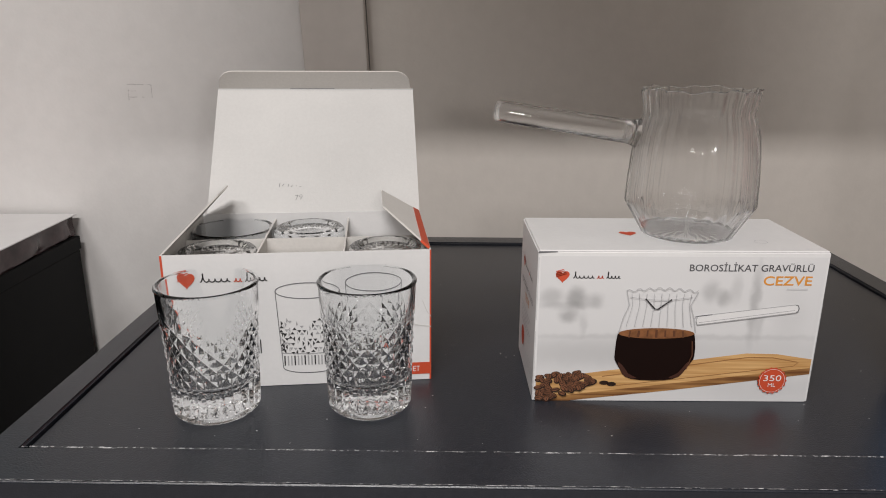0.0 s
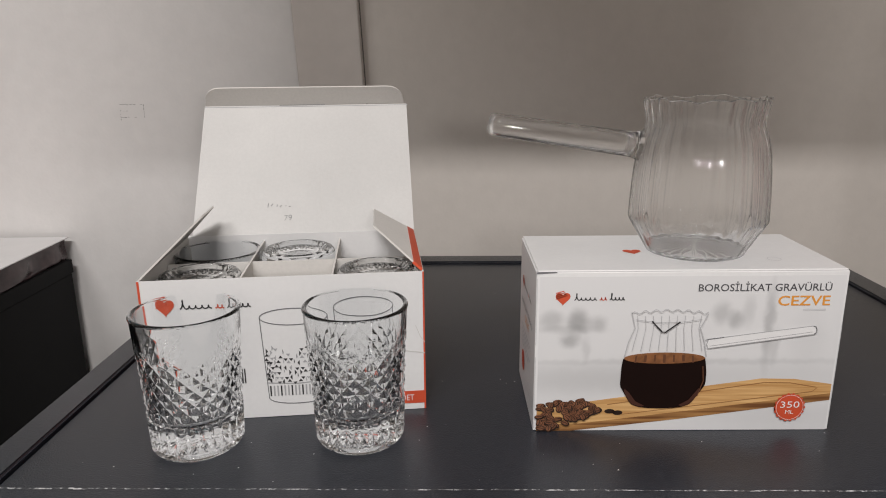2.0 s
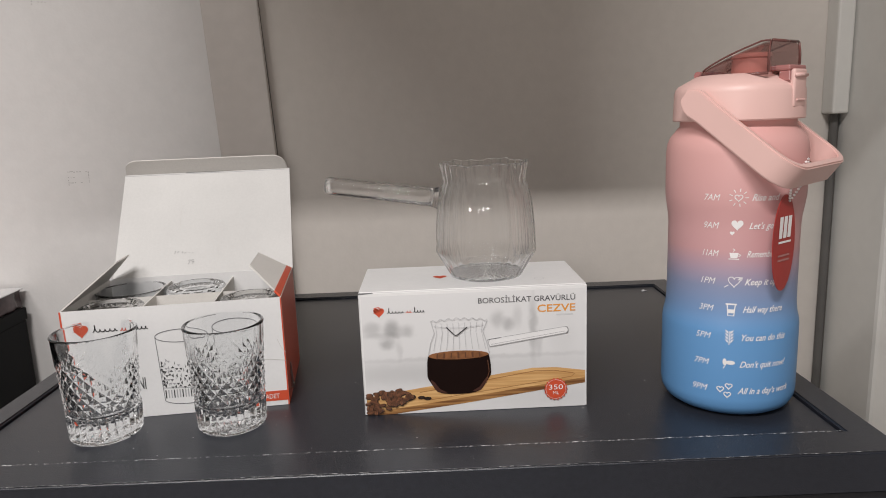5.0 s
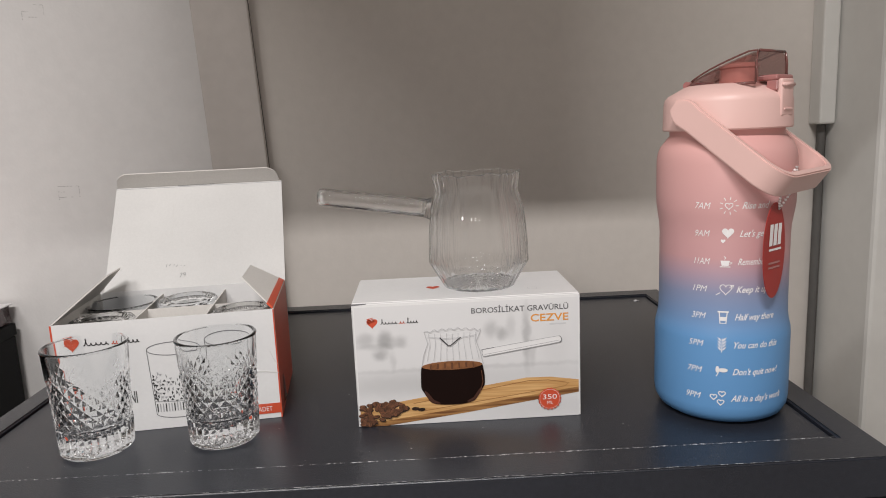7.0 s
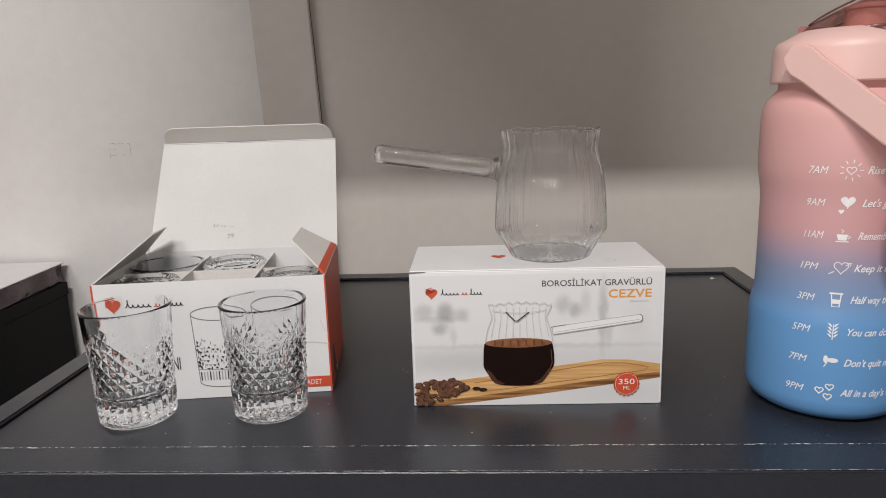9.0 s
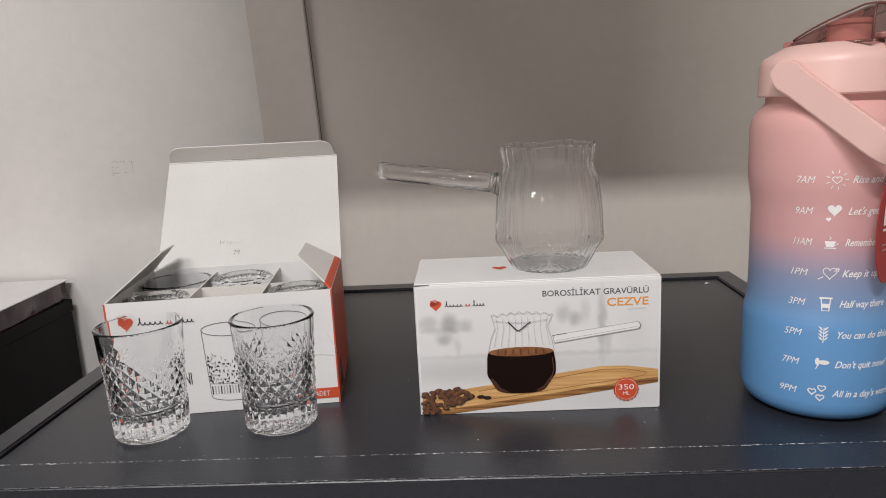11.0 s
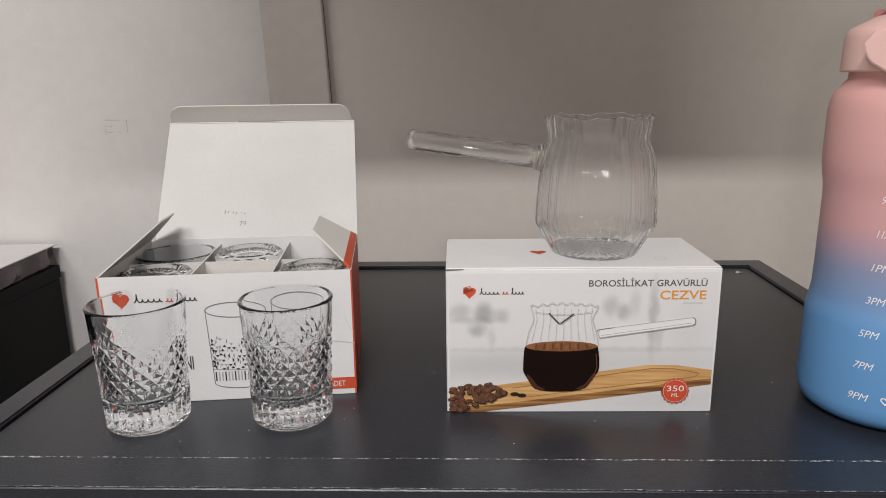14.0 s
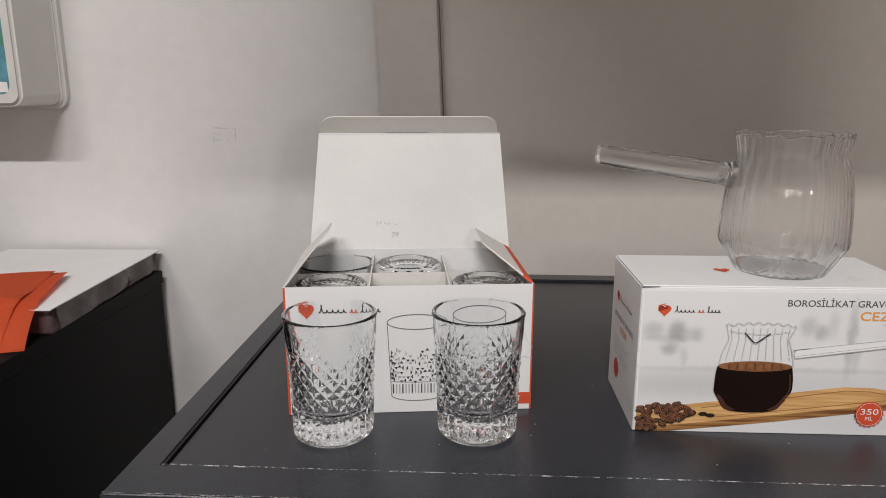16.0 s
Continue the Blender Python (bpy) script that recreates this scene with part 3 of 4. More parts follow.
def tumbler_mesh():
    outer = []

    def r_at(z):
        return 0.0272 + (0.0312 - 0.0272) * z / 0.0868
    for r, z in ((0, 0.0022), (0.010, 0.0021), (0.0135, 0.0015), (0.0155, 0.0024), (0.0178, 0.0024), (0.0198, 0.0007), (0.0212, 0.0), (0.0236, 0.0), (0.0254, 0.0006), (0.0266, 0.0018)):
        outer.append((r, z))
    z = 0.0032
    while z < 0.0235:
        outer.append((r_at(z), z))
        z += 0.0017
    outer += [(r_at(0.0238) - 0.0002, 0.0238), (r_at(0.0245) - 0.0013, 0.0246), (r_at(0.0255) - 0.0013, 0.0256), (r_at(0.0262) - 0.0012, 0.0262)]
    first = len(outer)
    for i in range(0, 64):
        zz = 0.0265 + DH * i / 14.0
        outer.append((r_at(zz), zz))
    for zz in (0.0715, 0.073, 0.0755, 0.079, 0.083, 0.0855):
        outer.append((r_at(zz), zz))
    outer += [(0.03015 + 0.00155 * math.cos(a), 0.0858 + 0.0015 * math.sin(a)) for a in [math.pi * i / 12 for i in range(13)]]
    inner = [(r_at(zz) - 0.0024 - 0.0020 * min(1, (0.086 - zz) / 0.05), zz) for zz in (0.082, 0.076, 0.070, 0.064, 0.057, 0.05, 0.043, 0.036, 0.028)]
    inner += [(0.0235, 0.0225), (0.0222, 0.0185), (0.0195, 0.0160), (0.015, 0.0145), (0.008, 0.0138), (0, 0.0136)]
    def fold(i, row):
        k = row - first
        if not 0 <= k < 63:
            return 0
        return 1 if (i + 1 + k) % 7 == 0 else 2

    return revolve(outer + inner, NR * 14, tumbler_wave, fold)


def tumbler(x, y, z, turn, label, flip=False, mesh=None):
    ob = part("drinking_glass", tumbler_mesh(), GLASS, smooth=True, angle=14) if mesh is None else new("drinking_glass", mesh.data)
    ob.matrix_basis = pose(x, y, z, 180 if flip else 0, 0, turn)
    ob.visible_shadow = False
    return tagged(ob, label, "drinking glass", "set of six cut tumblers")


G1 = tumbler(-0.148, 0.4195, TOP + 0.0002, 4, "empty cut-glass tumbler with diamond pattern on the cabinet top")
tumbler(-0.0485, 0.4265, TOP + 0.0002, 13, "empty cut-glass tumbler with diamond pattern on the cabinet top", mesh=G1)

# ---- open carton of tumblers ----
GW, GD, GH, TH = 0.178, 0.119, 0.0965, 0.0012
carton = thing("open_carton", "open white and red cardboard carton with raised lid", "carton", -0.1855, 0.4415, TOP + 0.0003, 6.0)


def two_faced(bm, normal):
    """The faces towards `normal` take the second material."""
    bm.normal_update()
    for f in bm.faces:
        if f.normal.dot(Vector(normal)) > 0.9:
            f.material_index = 1
    return bm


part("front_panel", box(0, GW, 0, TH, 0, GH), CARD, carton)
part("back_panel", box(0, GW, GD - TH, GD, 0, GH), CARD, carton)
part("side_panel", two_faced(box(0, TH, TH + 0.0001, GD - TH - 0.0001, 0, GH), (-1, 0, 0)), [CARD_IN, RED], carton, "red printed carton side")
part("side_panel", two_faced(box(GW - TH, GW, TH + 0.0001, GD - TH - 0.0001, 0, GH), (1, 0, 0)), [CARD_IN, RED], carton, "red printed carton side")
part("bottom_panel", box(TH, GW - TH, TH, GD - TH, 0.0002, 0.0050), CARD_IN, carton, "folded card base")
part("divider", box(TH + 0.0004, GW - TH - 0.0004, GD / 2 - 0.0006, GD / 2 + 0.0006, 0.0052, GH - 0.006), CARD_IN, carton)
for x in (GW / 3, 2 * GW / 3):
    part("divider", box(x - 0.0006, x + 0.0006, TH + 0.0004, GD - TH - 0.0004, 0.0052, GH - 0.005), CARD_IN, carton)
# red returns at the front edges
part("red_edge", flat([(0, 0), (0.0016, 0), (0.0014, GH), (0, GH)], -0.0002), RED, carton)
part("red_edge", flat([(GW - 0.0012, 0), (GW, 0), (GW, GH), (GW - 0.001, GH)], -0.0002), RED, carton)

# lid, hinged on the back panel and leaning away
LEAN_BACK = 33.0
hinge = Matrix.Translation((0, GD - 0.0006, GH)) @ Matrix.Rotation(radians(-LEAN_BACK), 4, "X")
LH = 0.115
lid_outline = [(0.0045, 0), (GW + 0.0002, 0), (GW - 0.001, LH), (0.0085, LH)]
lid = part("lid", prism(lid_outline, 0, TH), DIM_LID_CARD, carton, "white inside of the raised lid, in darkened card", m=hinge)
bend = hinge @ Matrix.Translation((0, 0, LH)) @ Matrix.Rotation(radians(70), 4, "X")
flap = []
FH, FR = 0.0185, 0.013
for cx, cz, a0 in ((GW - 0.004 - FR, FH - FR, 0), (0.0105 + FR, FH - FR, 90)):
    for i in range(7):
        a = radians(a0 + 15 * i)
        flap.append((cx + FR * math.cos(a), cz + FR * math.sin(a)))
flap = [(0.0095, 0.0004)] + [(GW - 0.003, 0.0004)] + flap
part("tuck_flap", prism(flap, 0, TH), CARD_IN, lid, "grey inside of the tuck flap", m=bend)
part("lid_slit", stroke([(0.070, LH + 0.0002), (0.108, LH + 0.0002)], 0.0009, -0.0004), GREY_INK, lid, m=hinge)
part("crease", stroke([(0.0086, LH - 0.0012), (GW, LH - 0.0012)], 0.0005, -0.0003), PALE_INK, lid, m=hinge)
# pencilled note on the lid: a scribble that cannot be read, and a number
scribble = [stroke([(0.061 + 0.0035 * k + dx, 0.0225 + dz), (0.0625 + 0.0035 * k, 0.0262 - 0.0006 * k)], 0.0004, -0.0003) for k, (dx, dz) in enumerate(((0.001, 0), (0, 0.001), (0.0012, 0.0004), (0, 0), (0.001, 0.0008), (0, 0)))]
part("pencil_scribble", join(*scribble), PENCIL, lid, m=hinge)
part("pencil_number", lettering("79", 0.0048, shear=0.15, bold=-0.00015), PENCIL, lid, m=hinge @ Matrix.Translation((0.0745, -0.0003, 0.0105)) @ Matrix.Rotation(radians(-6), 4, "Y"))

for u, lo, hi in ((0.066, 0.052, 0.095), (0.104, 0.012, 0.050)):
    part("fold_line", stroke([(u, lo), (u + 0.0008, (lo + hi) / 2), (u + 0.0003, hi)], 0.0003, -0.0002), CREASE, lid, m=hinge)

# dust flaps on both sides, standing half up
for side, x, tilt in ((1, 0.0006, 44), (-1, GW - 0.0006, -58)):
    out = [(0.004, 0), (GD - 0.004, 0), (GD - 0.008, 0.034), (GD * 0.62, 0.034)] if side > 0 else [(0.003, 0), (GD - 0.004, 0), (GD - 0.010, 0.036), (GD * 0.42, 0.036)]
    m = Matrix.Translation((x, 0, GH)) @ Matrix.Rotation(radians(tilt), 4, "Y") @ Matrix.Rotation(radians(90), 4, "Z") @ Matrix.Translation((0, 0, 0.0002))
    dust_flap = part("dust_flap", prism(out, -0.0006, 0.0006), CARD_IN, carton, "grey-white folded side flap", m=m)
    if side < 0:
        part("red_hem", prism([(0.003, 0.0002), (GD - 0.004, 0.0002), (GD - 0.005, 0.0058), (0.010, 0.0064)], -0.0009, 0.0009), RED, dust_flap, "red printed hem of the flap", m=m)


def logo(parent, u, v, w, y, h, m=None):
    """A red brushed heart and a plain run of strokes in place of a brand name."""
    part("heart_mark", join(flat(heart_outline(u, v, h * 1.45), y), *[stroke([(u - h * 0.7, v + h * (0.5 - 0.2 * k)), (u + h * (0.1 + 0.1 * k), v + h * (0.72 - 0.15 * k))], h * 0.09, y) for k in range(4)]), RED, parent, m=m)
    x0, bars, reds = u + h * 1.1, [], []
    span = (w - h * 1.1) / 3
    for word, (lo, hi) in enumerate(((0.0, 1.35), (1.5, 1.95), (2.1, 3.0))):
        pts = []
        loops = (5, 2, 4)[word]
        for i in range(loops * 10 + 1):
            q = i / (loops * 10)
            tall = h * (0.72 if (q < 0.2 and word != 1) else 0.26)
            a = q * loops * 2 * math.pi
            pts.append((x0 + span * (lo + (hi - lo) * q) + h * 0.10 * math.sin(a), v - h * 0.22 + tall * (0.5 - 0.5 * math.cos(a))))
        (reds if word == 1 else bars).append(stroke(pts, h * 0.10, y))
    part("logo_strokes", join(*bars), INK, parent, m=m)
    part("logo_strokes", join(*reds), RED, parent, m=m)


logo(carton, 0.0150, 0.0795, 0.053, -0.0003, 0.0085)


def printed_tumbler(parent, u, v, w, h, y):
    """The tumbler pictured on the carton, drawn in greys."""
    lines, darks, mids = [], [], []
    lines.append(stroke([(u + w / 2 + w / 2 * math.cos(a), v + h * 0.92 + h * 0.085 * math.sin(a)) for a in [2 * math.pi * i / 28 for i in range(29)]], 0.0006, y))
    for s in (0, 1):
        lines.append(stroke([(u + s * w, v + h * 0.92), (u + w * (0.06 if s == 0 else 0.94), v + h * 0.06)], 0.0005, y))
    lines.append(stroke([(u + w / 2 - w * 0.44 * math.cos(a), v + h * 0.07 - h * 0.07 * math.sin(a)) for a in [math.pi * i / 16 for i in range(17)]], 0.0006, y))
    rnd = random.Random(8)
    for row in range(9):
        for k in range(15):
            q = (k + 0.5 * (row % 2)) / 14.6
            cx = u + w * (0.5 - 0.45 * math.cos(math.pi * (0.06 + 0.88 * q)))
            cz = v + h * (0.27 + 0.050 * row) - h * 0.035 * math.sin(math.pi * q)
            if row > 5 and (k % 3 == 1 or rnd.random() < 0.3 * (row - 5)):
                continue
            a, b = w * 0.034, h * 0.029
            pts = rnd.choice(([(cx - a, cz), (cx, cz - b), (cx, cz + b)], [(cx, cz - 0.2 * b), (cx + 0.4 * a, cz + 0.5 * b), (cx, cz + 1.7 * b)], [(cx, cz - b), (cx + a, cz), (cx, cz + b)], [(cx - a, cz), (cx + a, cz), (cx, cz + b)], [(cx - a, cz), (cx, cz - b), (cx + a * 0.9, cz)]))
            (darks if rnd.random() < 0.6 else mids).append(flat(pts, y))
    for k in range(16):
        cx = u + w * (0.09 + 0.82 * k / 15)
        (darks if k % 3 == 0 else mids).append(stroke([(cx, v + h * 0.20), (cx, v + h * 0.09)], w * 0.022, y))
    mids.append(stroke([(u + w * 0.04, v + h * 0.235), (u + w * 0.5, v + h * 0.215), (u + w * 0.96, v + h * 0.235)], 0.0007, y))
    part("printed_tumbler", join(*darks), INK, parent)
    part("printed_tumbler", join(*mids), PALE_INK, parent)
    part("printed_tumbler", join(*lines), GREY_INK, parent)


printed_tumbler(carton, 0.0725, 0.009, 0.042, 0.066, -0.0003)
printed_tumbler(carton, 0.1190, 0.004, 0.040, 0.077, -0.0003)
part("printed_letters", fitted("NI", 0.0102, 0.0058, bold=0.0002), INK, carton, m=Matrix.Translation((0.0552, -0.0003, 0.0252)))
part("front_crease", join(stroke([(0.150, 0.0430), (0.166, 0.0424), (GW, 0.0405)], 0.0007, -0.0003), stroke([(0.172, 0.0600), (0.175, 0.0520), (GW, 0.0480)], 0.0004, -0.0003)), CREASE, carton)
part("red_band", flat([(0.151, 0.0045), (GW, 0.0045), (GW, 0.0135), (0.151, 0.0135)], -0.0004), RED, carton)
part("band_letters", fitted("6 ADET", 0.0042, 0.0155), WHITE_INK, carton, m=Matrix.Translation((0.1545, -0.0006, 0.0068)))

# four tumblers kept in the carton
inside = carton.matrix_basis
for u, v, flip, turn in ((GW / 6, 0.75 * GD, False, 20), (GW / 2, 0.75 * GD, True, 5), (GW / 6 + 0.0005, 0.25 * GD, True, 50), (5 * GW / 6, 0.25 * GD, True, 33)):
    p = inside @ Vector((u, v, 0.0053))
    tumbler(p.x, p.y, p.z + (0.0872 if flip else 0), turn, "cut-glass tumbler standing upside down in the open carton" if flip else "cut-glass tumbler standing upright in the open carton", flip, G1)

# ---- closed carton with the printed coffee pot ----
CW, CD, CH = 0.185, 0.087, 0.1045
pack = thing("coffee_pot_carton", "closed white carton printed with a glass coffee pot", "carton", 0.06, 0.43, TOP + 0.0003)
part("front_panel", box(0, CW, 0, TH, 0, CH - 0.0004, 0.0003, 1), CARD, pack)
part("back_panel", box(0, CW, CD - TH, CD, 0, CH - 0.0004, 0.0003, 1), CARD, pack)
part("side_panel", box(0, TH, TH + 0.0002, CD - TH - 0.0002, 0, CH - 0.0008), CARD, pack)
part("side_panel", box(CW - TH, CW, TH + 0.0002, CD - TH - 0.0002, 0, CH - 0.0008), CARD, pack)
part("bottom_panel", box(TH, CW - TH, TH, CD - TH, 0.0002, 0.0014), CARD, pack)
part("top_flap", box(0.0008, CW - 0.0006, 0.0003, CD, CH - 0.0004, CH + 0.0008, 0.0004, 1), CARD, pack)
part("flap_notch", flat([(0.0, CH - 0.0012), (0.012, CH - 0.0004), (0.012, CH + 0.0002), (0.0, CH)], -0.0003), GREY_INK, pack)
part("kitchen_picture", flat([(0.002, 0.0), (CW - 0.0015, 0.0), (CW - 0.0015, CH - 0.003), (0.002, CH - 0.003)], -0.0002), KITCHEN, pack)
board_y = -0.0004
part("printed_board", flat([(0.002, 0.0075), (0.002, 0.0155), (0.040, 0.0210), (0.140, 0.0352), (0.160, 0.0348), (CW - 0.0015, 0.0312), (CW - 0.0015, 0.0245), (0.020, 0.0035)], board_y), WOOD, pack)
part("printed_board_edge", flat([(0.002, 0.0080), (0.020, 0.0038), (0.090, 0.0128), (CW - 0.0015, 0.0250), (CW - 0.0015, 0.0205), (0.090, 0.0078), (0.024, 0.0), (0.002, 0.0)], board_y - 0.00006), WOOD_EDGE, pack)
part("printed_board_groove", join(stroke([(0.046, 0.0180), (0.142, 0.0325), (0.158, 0.0322), (0.174, 0.0292)], 0.0006, board_y - 0.0001), stroke([(0.055, 0.0112), (0.172, 0.0262), (0.175, 0.0290)], 0.0005, board_y - 0.0001)), GROOVE, pack)
rnd = random.Random(11)
light_beans, dark_beans = [], []


def bean_outline(u, v, a, long, wide, y):
    ring = [6.283 * i / 14 for i in range(14)]
    return flat([(u + long * math.cos(t) * math.cos(a) - wide * math.sin(t) * math.sin(a), v + 0.8 * (long * math.cos(t) * math.sin(a) + wide * math.sin(t) * math.cos(a))) for t in ring], y)


heap = []
for k in range(95):
    u = 0.003 + 0.037 * rnd.random()
    roof = 0.0165 + 0.0045 * math.sin(min(1.0, u / 0.028) * 1.57) - max(0, u - 0.030) * 0.6
    low = 0.002 + max(0, u - 0.010) * 0.36
    heap.append((low + max(0.001, roof - low) * rnd.random(), u, 3.1 * rnd.random()))
heap.sort(reverse=True)
for k, (v, u, a) in enumerate(heap):
    y = board_y - 0.0002 - 0.000015 * (k % 1000)
    dark_beans.append(bean_outline(u, v, a, 0.0031, 0.0021, y))
    light_beans.append(bean_outline(u - 0.0002, v + 0.0004, a, 0.0025, 0.0015, y - 0.000005))
    dark_beans.append(stroke([(u - 0.0002 - 0.0022 * math.cos(a), v + 0.0004 - 0.0018 * math.sin(a)), (u + 0.0002, v + 0.0004), (u - 0.0002 + 0.0022 * math.cos(a), v + 0.0004 + 0.0018 * math.sin(a))], 0.0004, y - 0.00001))
for u, v in ((0.0475, 0.0135), (0.0525, 0.0125)):
    dark_beans.append(disc(u, v, 0.0032, 0.0016, 12, board_y - 0.0003))
tagged(part("bean_heap_print", join(*dark_beans), BEAN_DARK, pack), kind="stuff")
tagged(part("bean_heap_print", join(*light_beans), BEAN, pack), kind="stuff")

# the printed pot: coffee, rim and handle
pot_y = -0.0010
coffee = [(0.0540, 0.0490), (0.0533, 0.0440), (0.0531, 0.0380), (0.0530, 0.0322), (0.0534, 0.0302), (0.0545, 0.0282), (0.0572, 0.0235), (0.0592, 0.0200), (0.0612, 0.0180), (0.0650, 0.0166), (0.0710, 0.0158), (0.0790, 0.0155), (0.0870, 0.0158), (0.0925, 0.0166), (0.0965, 0.0182), (0.0985, 0.0203), (0.1010, 0.0243), (0.1040, 0.0290), (0.1052, 0.0312), (0.1056, 0.0335), (0.1055, 0.0400), (0.1048, 0.0450), (0.1040, 0.0492)]
part("printed_coffee", flat(coffee, pot_y), COFFEE, pack)
part("printed_coffee_glow", flat([(0.0592, 0.0203), (0.0612, 0.0183), (0.0660, 0.0168), (0.0690, 0.0172), (0.0630, 0.0205), (0.0590, 0.0262), (0.0560, 0.0290), (0.0556, 0.0272)], pot_y - 0.00006), GLOW, pack)
part("printed_coffee_glow", flat([(0.0920, 0.0168), (0.0962, 0.0184), (0.0984, 0.0206), (0.1035, 0.0288), (0.1015, 0.0290), (0.0960, 0.0212), (0.0900, 0.0178)], pot_y - 0.00006), GLOW, pack)
foam = [(0.0792 + 0.0247 * math.cos(a), 0.0493 + (0.0038 if math.sin(a) > 0 else 0.0036) * math.sin(a)) for a in [2 * math.pi * i / 40 for i in range(40)]]
part("printed_coffee_surface", flat(foam, pot_y - 0.0001), FOAM, pack)
outline = [stroke([(0.0545, 0.050), (0.0565, 0.060), (0.0600, 0.0690), (0.0575, 0.0790)], 0.0006, pot_y - 0.0002), stroke([(0.1045, 0.050), (0.1025, 0.060), (0.0995, 0.0690), (0.1035, 0.0780)], 0.0006, pot_y - 0.0002)]
outline.append(stroke([(0.0575 + 0.046 * i / 32, 0.0785 + 0.0010 * math.sin(i * 1.4) + 0.0018 * math.sin(math.pi * i / 32)) for i in range(33)], 0.0005, pot_y - 0.0002))
outline.append(stroke([(0.0600 + 0.040 * i / 24, 0.0745 - 0.002 * math.sin(math.pi * i / 24)) for i in range(25)], 0.0004, pot_y - 0.0002))
for k in range(9):
    x = 0.061 + 0.0385 * k / 8
    outline.append(stroke([(x, 0.0770), (x + 0.0006 * (k - 4) * -0.4, 0.0690), (x + 0.0005 * (k - 4), 0.0540)], 0.00035, pot_y - 0.0002))
part("printed_pot_lines", join(*outline), POT_INK, pack)
part("printed_spout", join(stroke([(0.070, 0.0735), (0.0765, 0.0665), (0.0785, 0.0663), (0.087, 0.0730)], 0.0009, pot_y - 0.0003)), INK, pack)
rod = [(0.1050, 0.0556), (0.1040, 0.0585), (0.1050, 0.0616), (0.1340, 0.0655), (0.1670, 0.0698), (0.1686, 0.0693), (0.1694, 0.0675), (0.1692, 0.0655), (0.1680, 0.0645)]
part("printed_handle", flat(rod, pot_y - 0.0001), CARD, pack)
part("printed_handle_lines", join(stroke(rod + rod[:1], 0.00045, pot_y - 0.0002), stroke([(0.106, 0.0572), (0.167, 0.0660)], 0.0003, pot_y - 0.0002)), PALE_INK, pack)
part("printed_handle_shade", stroke([(0.1672, 0.0697), (0.1686, 0.0693), (0.1694, 0.0675), (0.1692, 0.0655), (0.1680, 0.0646)], 0.0006, pot_y - 0.0003), GREY_INK, pack)
part("printed_handle_shade", stroke([(0.1030, 0.0610), (0.1055, 0.0617), (0.1140, 0.0628)], 0.0006, pot_y - 0.0003), GREY_INK, pack)
for k in range(7):
    x = 0.0620 + 0.0057 * k
    part("printed_coffee_streak", stroke([(x, 0.0518 - 0.00025 * abs(k - 3)), (x + 0.0001 * (k - 3), 0.0490), (x + 0.0002 * (k - 3), 0.0464 + 0.0004 * (k % 3))], 0.0011 + 0.0005 * (k % 2), pot_y - 0.00015), STREAK, pack)
part("printed_glint", stroke([(0.1030, 0.0440), (0.1040, 0.0340), (0.1010, 0.0240)], 0.0006, pot_y - 0.0002), STREAK, pack)
for u0, v0, u1, v1 in ((0.0004, 0.002, 0.0004, 0.050), (0.0004, 0.058, 0.0005, CH - 0.004), (CW - 0.0005, 0.010, CW - 0.0004, 0.070)):
    part("rubbed_card_edge", stroke([(u0, v0), ((u0 + u1) / 2, (v0 + v1) / 2), (u1, v1)], 0.0005, -0.00025), LIGHT_INK, pack)
badge = [(0.1590 + (0.0093 + 0.0005 * math.cos(18 * a)) * math.cos(a), 0.0160 + (0.0093 + 0.0005 * math.cos(18 * a)) * math.sin(a)) for a in [2 * math.pi * i / 108 for i in range(108)]]
part("red_badge", flat(badge, pot_y - 0.0003), RED, pack)
part("badge_ring", stroke([(0.1590 + 0.0083 * math.cos(a), 0.0160 + 0.0083 * math.sin(a)) for a in [2 * math.pi * i / 48 for i in range(49)]], 0.0002, pot_y - 0.0005), WHITE_INK, pack)
part("badge_letters", fitted("350", 0.0043, 0.0118), WHITE_INK, pack, m=Matrix.Translation((0.1531, pot_y - 0.0005, 0.0158)))
part("badge_letters", fitted("ML", 0.0028, 0.0050), WHITE_INK, pack, m=Matrix.Translation((0.1566, pot_y - 0.0005, 0.0115)))
part("title_letters", fitted("BOROSİLİKAT GRAVÜRLÜ", 0.0045, 0.0790, bold=0.00005), TITLE_INK, pack, m=Matrix.Translation((0.0965, -0.0004, 0.0920)))
part("title_letters", fitted("CEZVE", 0.0061, 0.0310, bold=0.00012), ORANGE_INK, pack, m=Matrix.Translation((0.1445, -0.0004, 0.0828)))
part("small_print", stroke([(0.160, 0.0800), (0.1735, 0.0800)], 0.0012, -0.0004), LIGHT_INK, pack)
logo(pack, 0.0160, 0.0882, 0.037, -0.0004, 0.0062)

# side print, on the panel that faces the other carton
side = Matrix.Rotation(radians(-90), 4, "Z")
logo(pack, -0.066, 0.078, 0.045, -0.0003, 0.0060, m=side)
part("side_letters", fitted("BOROSİLİKAT GRAVÜRLÜ", 0.0036, 0.060), GREY_INK, pack, m=side @ Matrix.Translation((-0.074, -0.0003, 0.0615)))
part("side_letters", fitted("CEZVE", 0.0050, 0.022), ORANGE_INK, pack, m=side @ Matrix.Translation((-0.055, -0.0003, 0.053)))
part("side_bars", join(*[stroke([(-0.072, 0.046 - 0.0032 * k), (-0.022 - 0.008 * (k % 3), 0.046 - 0.0032 * k)], 0.0009, -0.0003) for k in range(5)]), LIGHT_INK, pack, m=side)
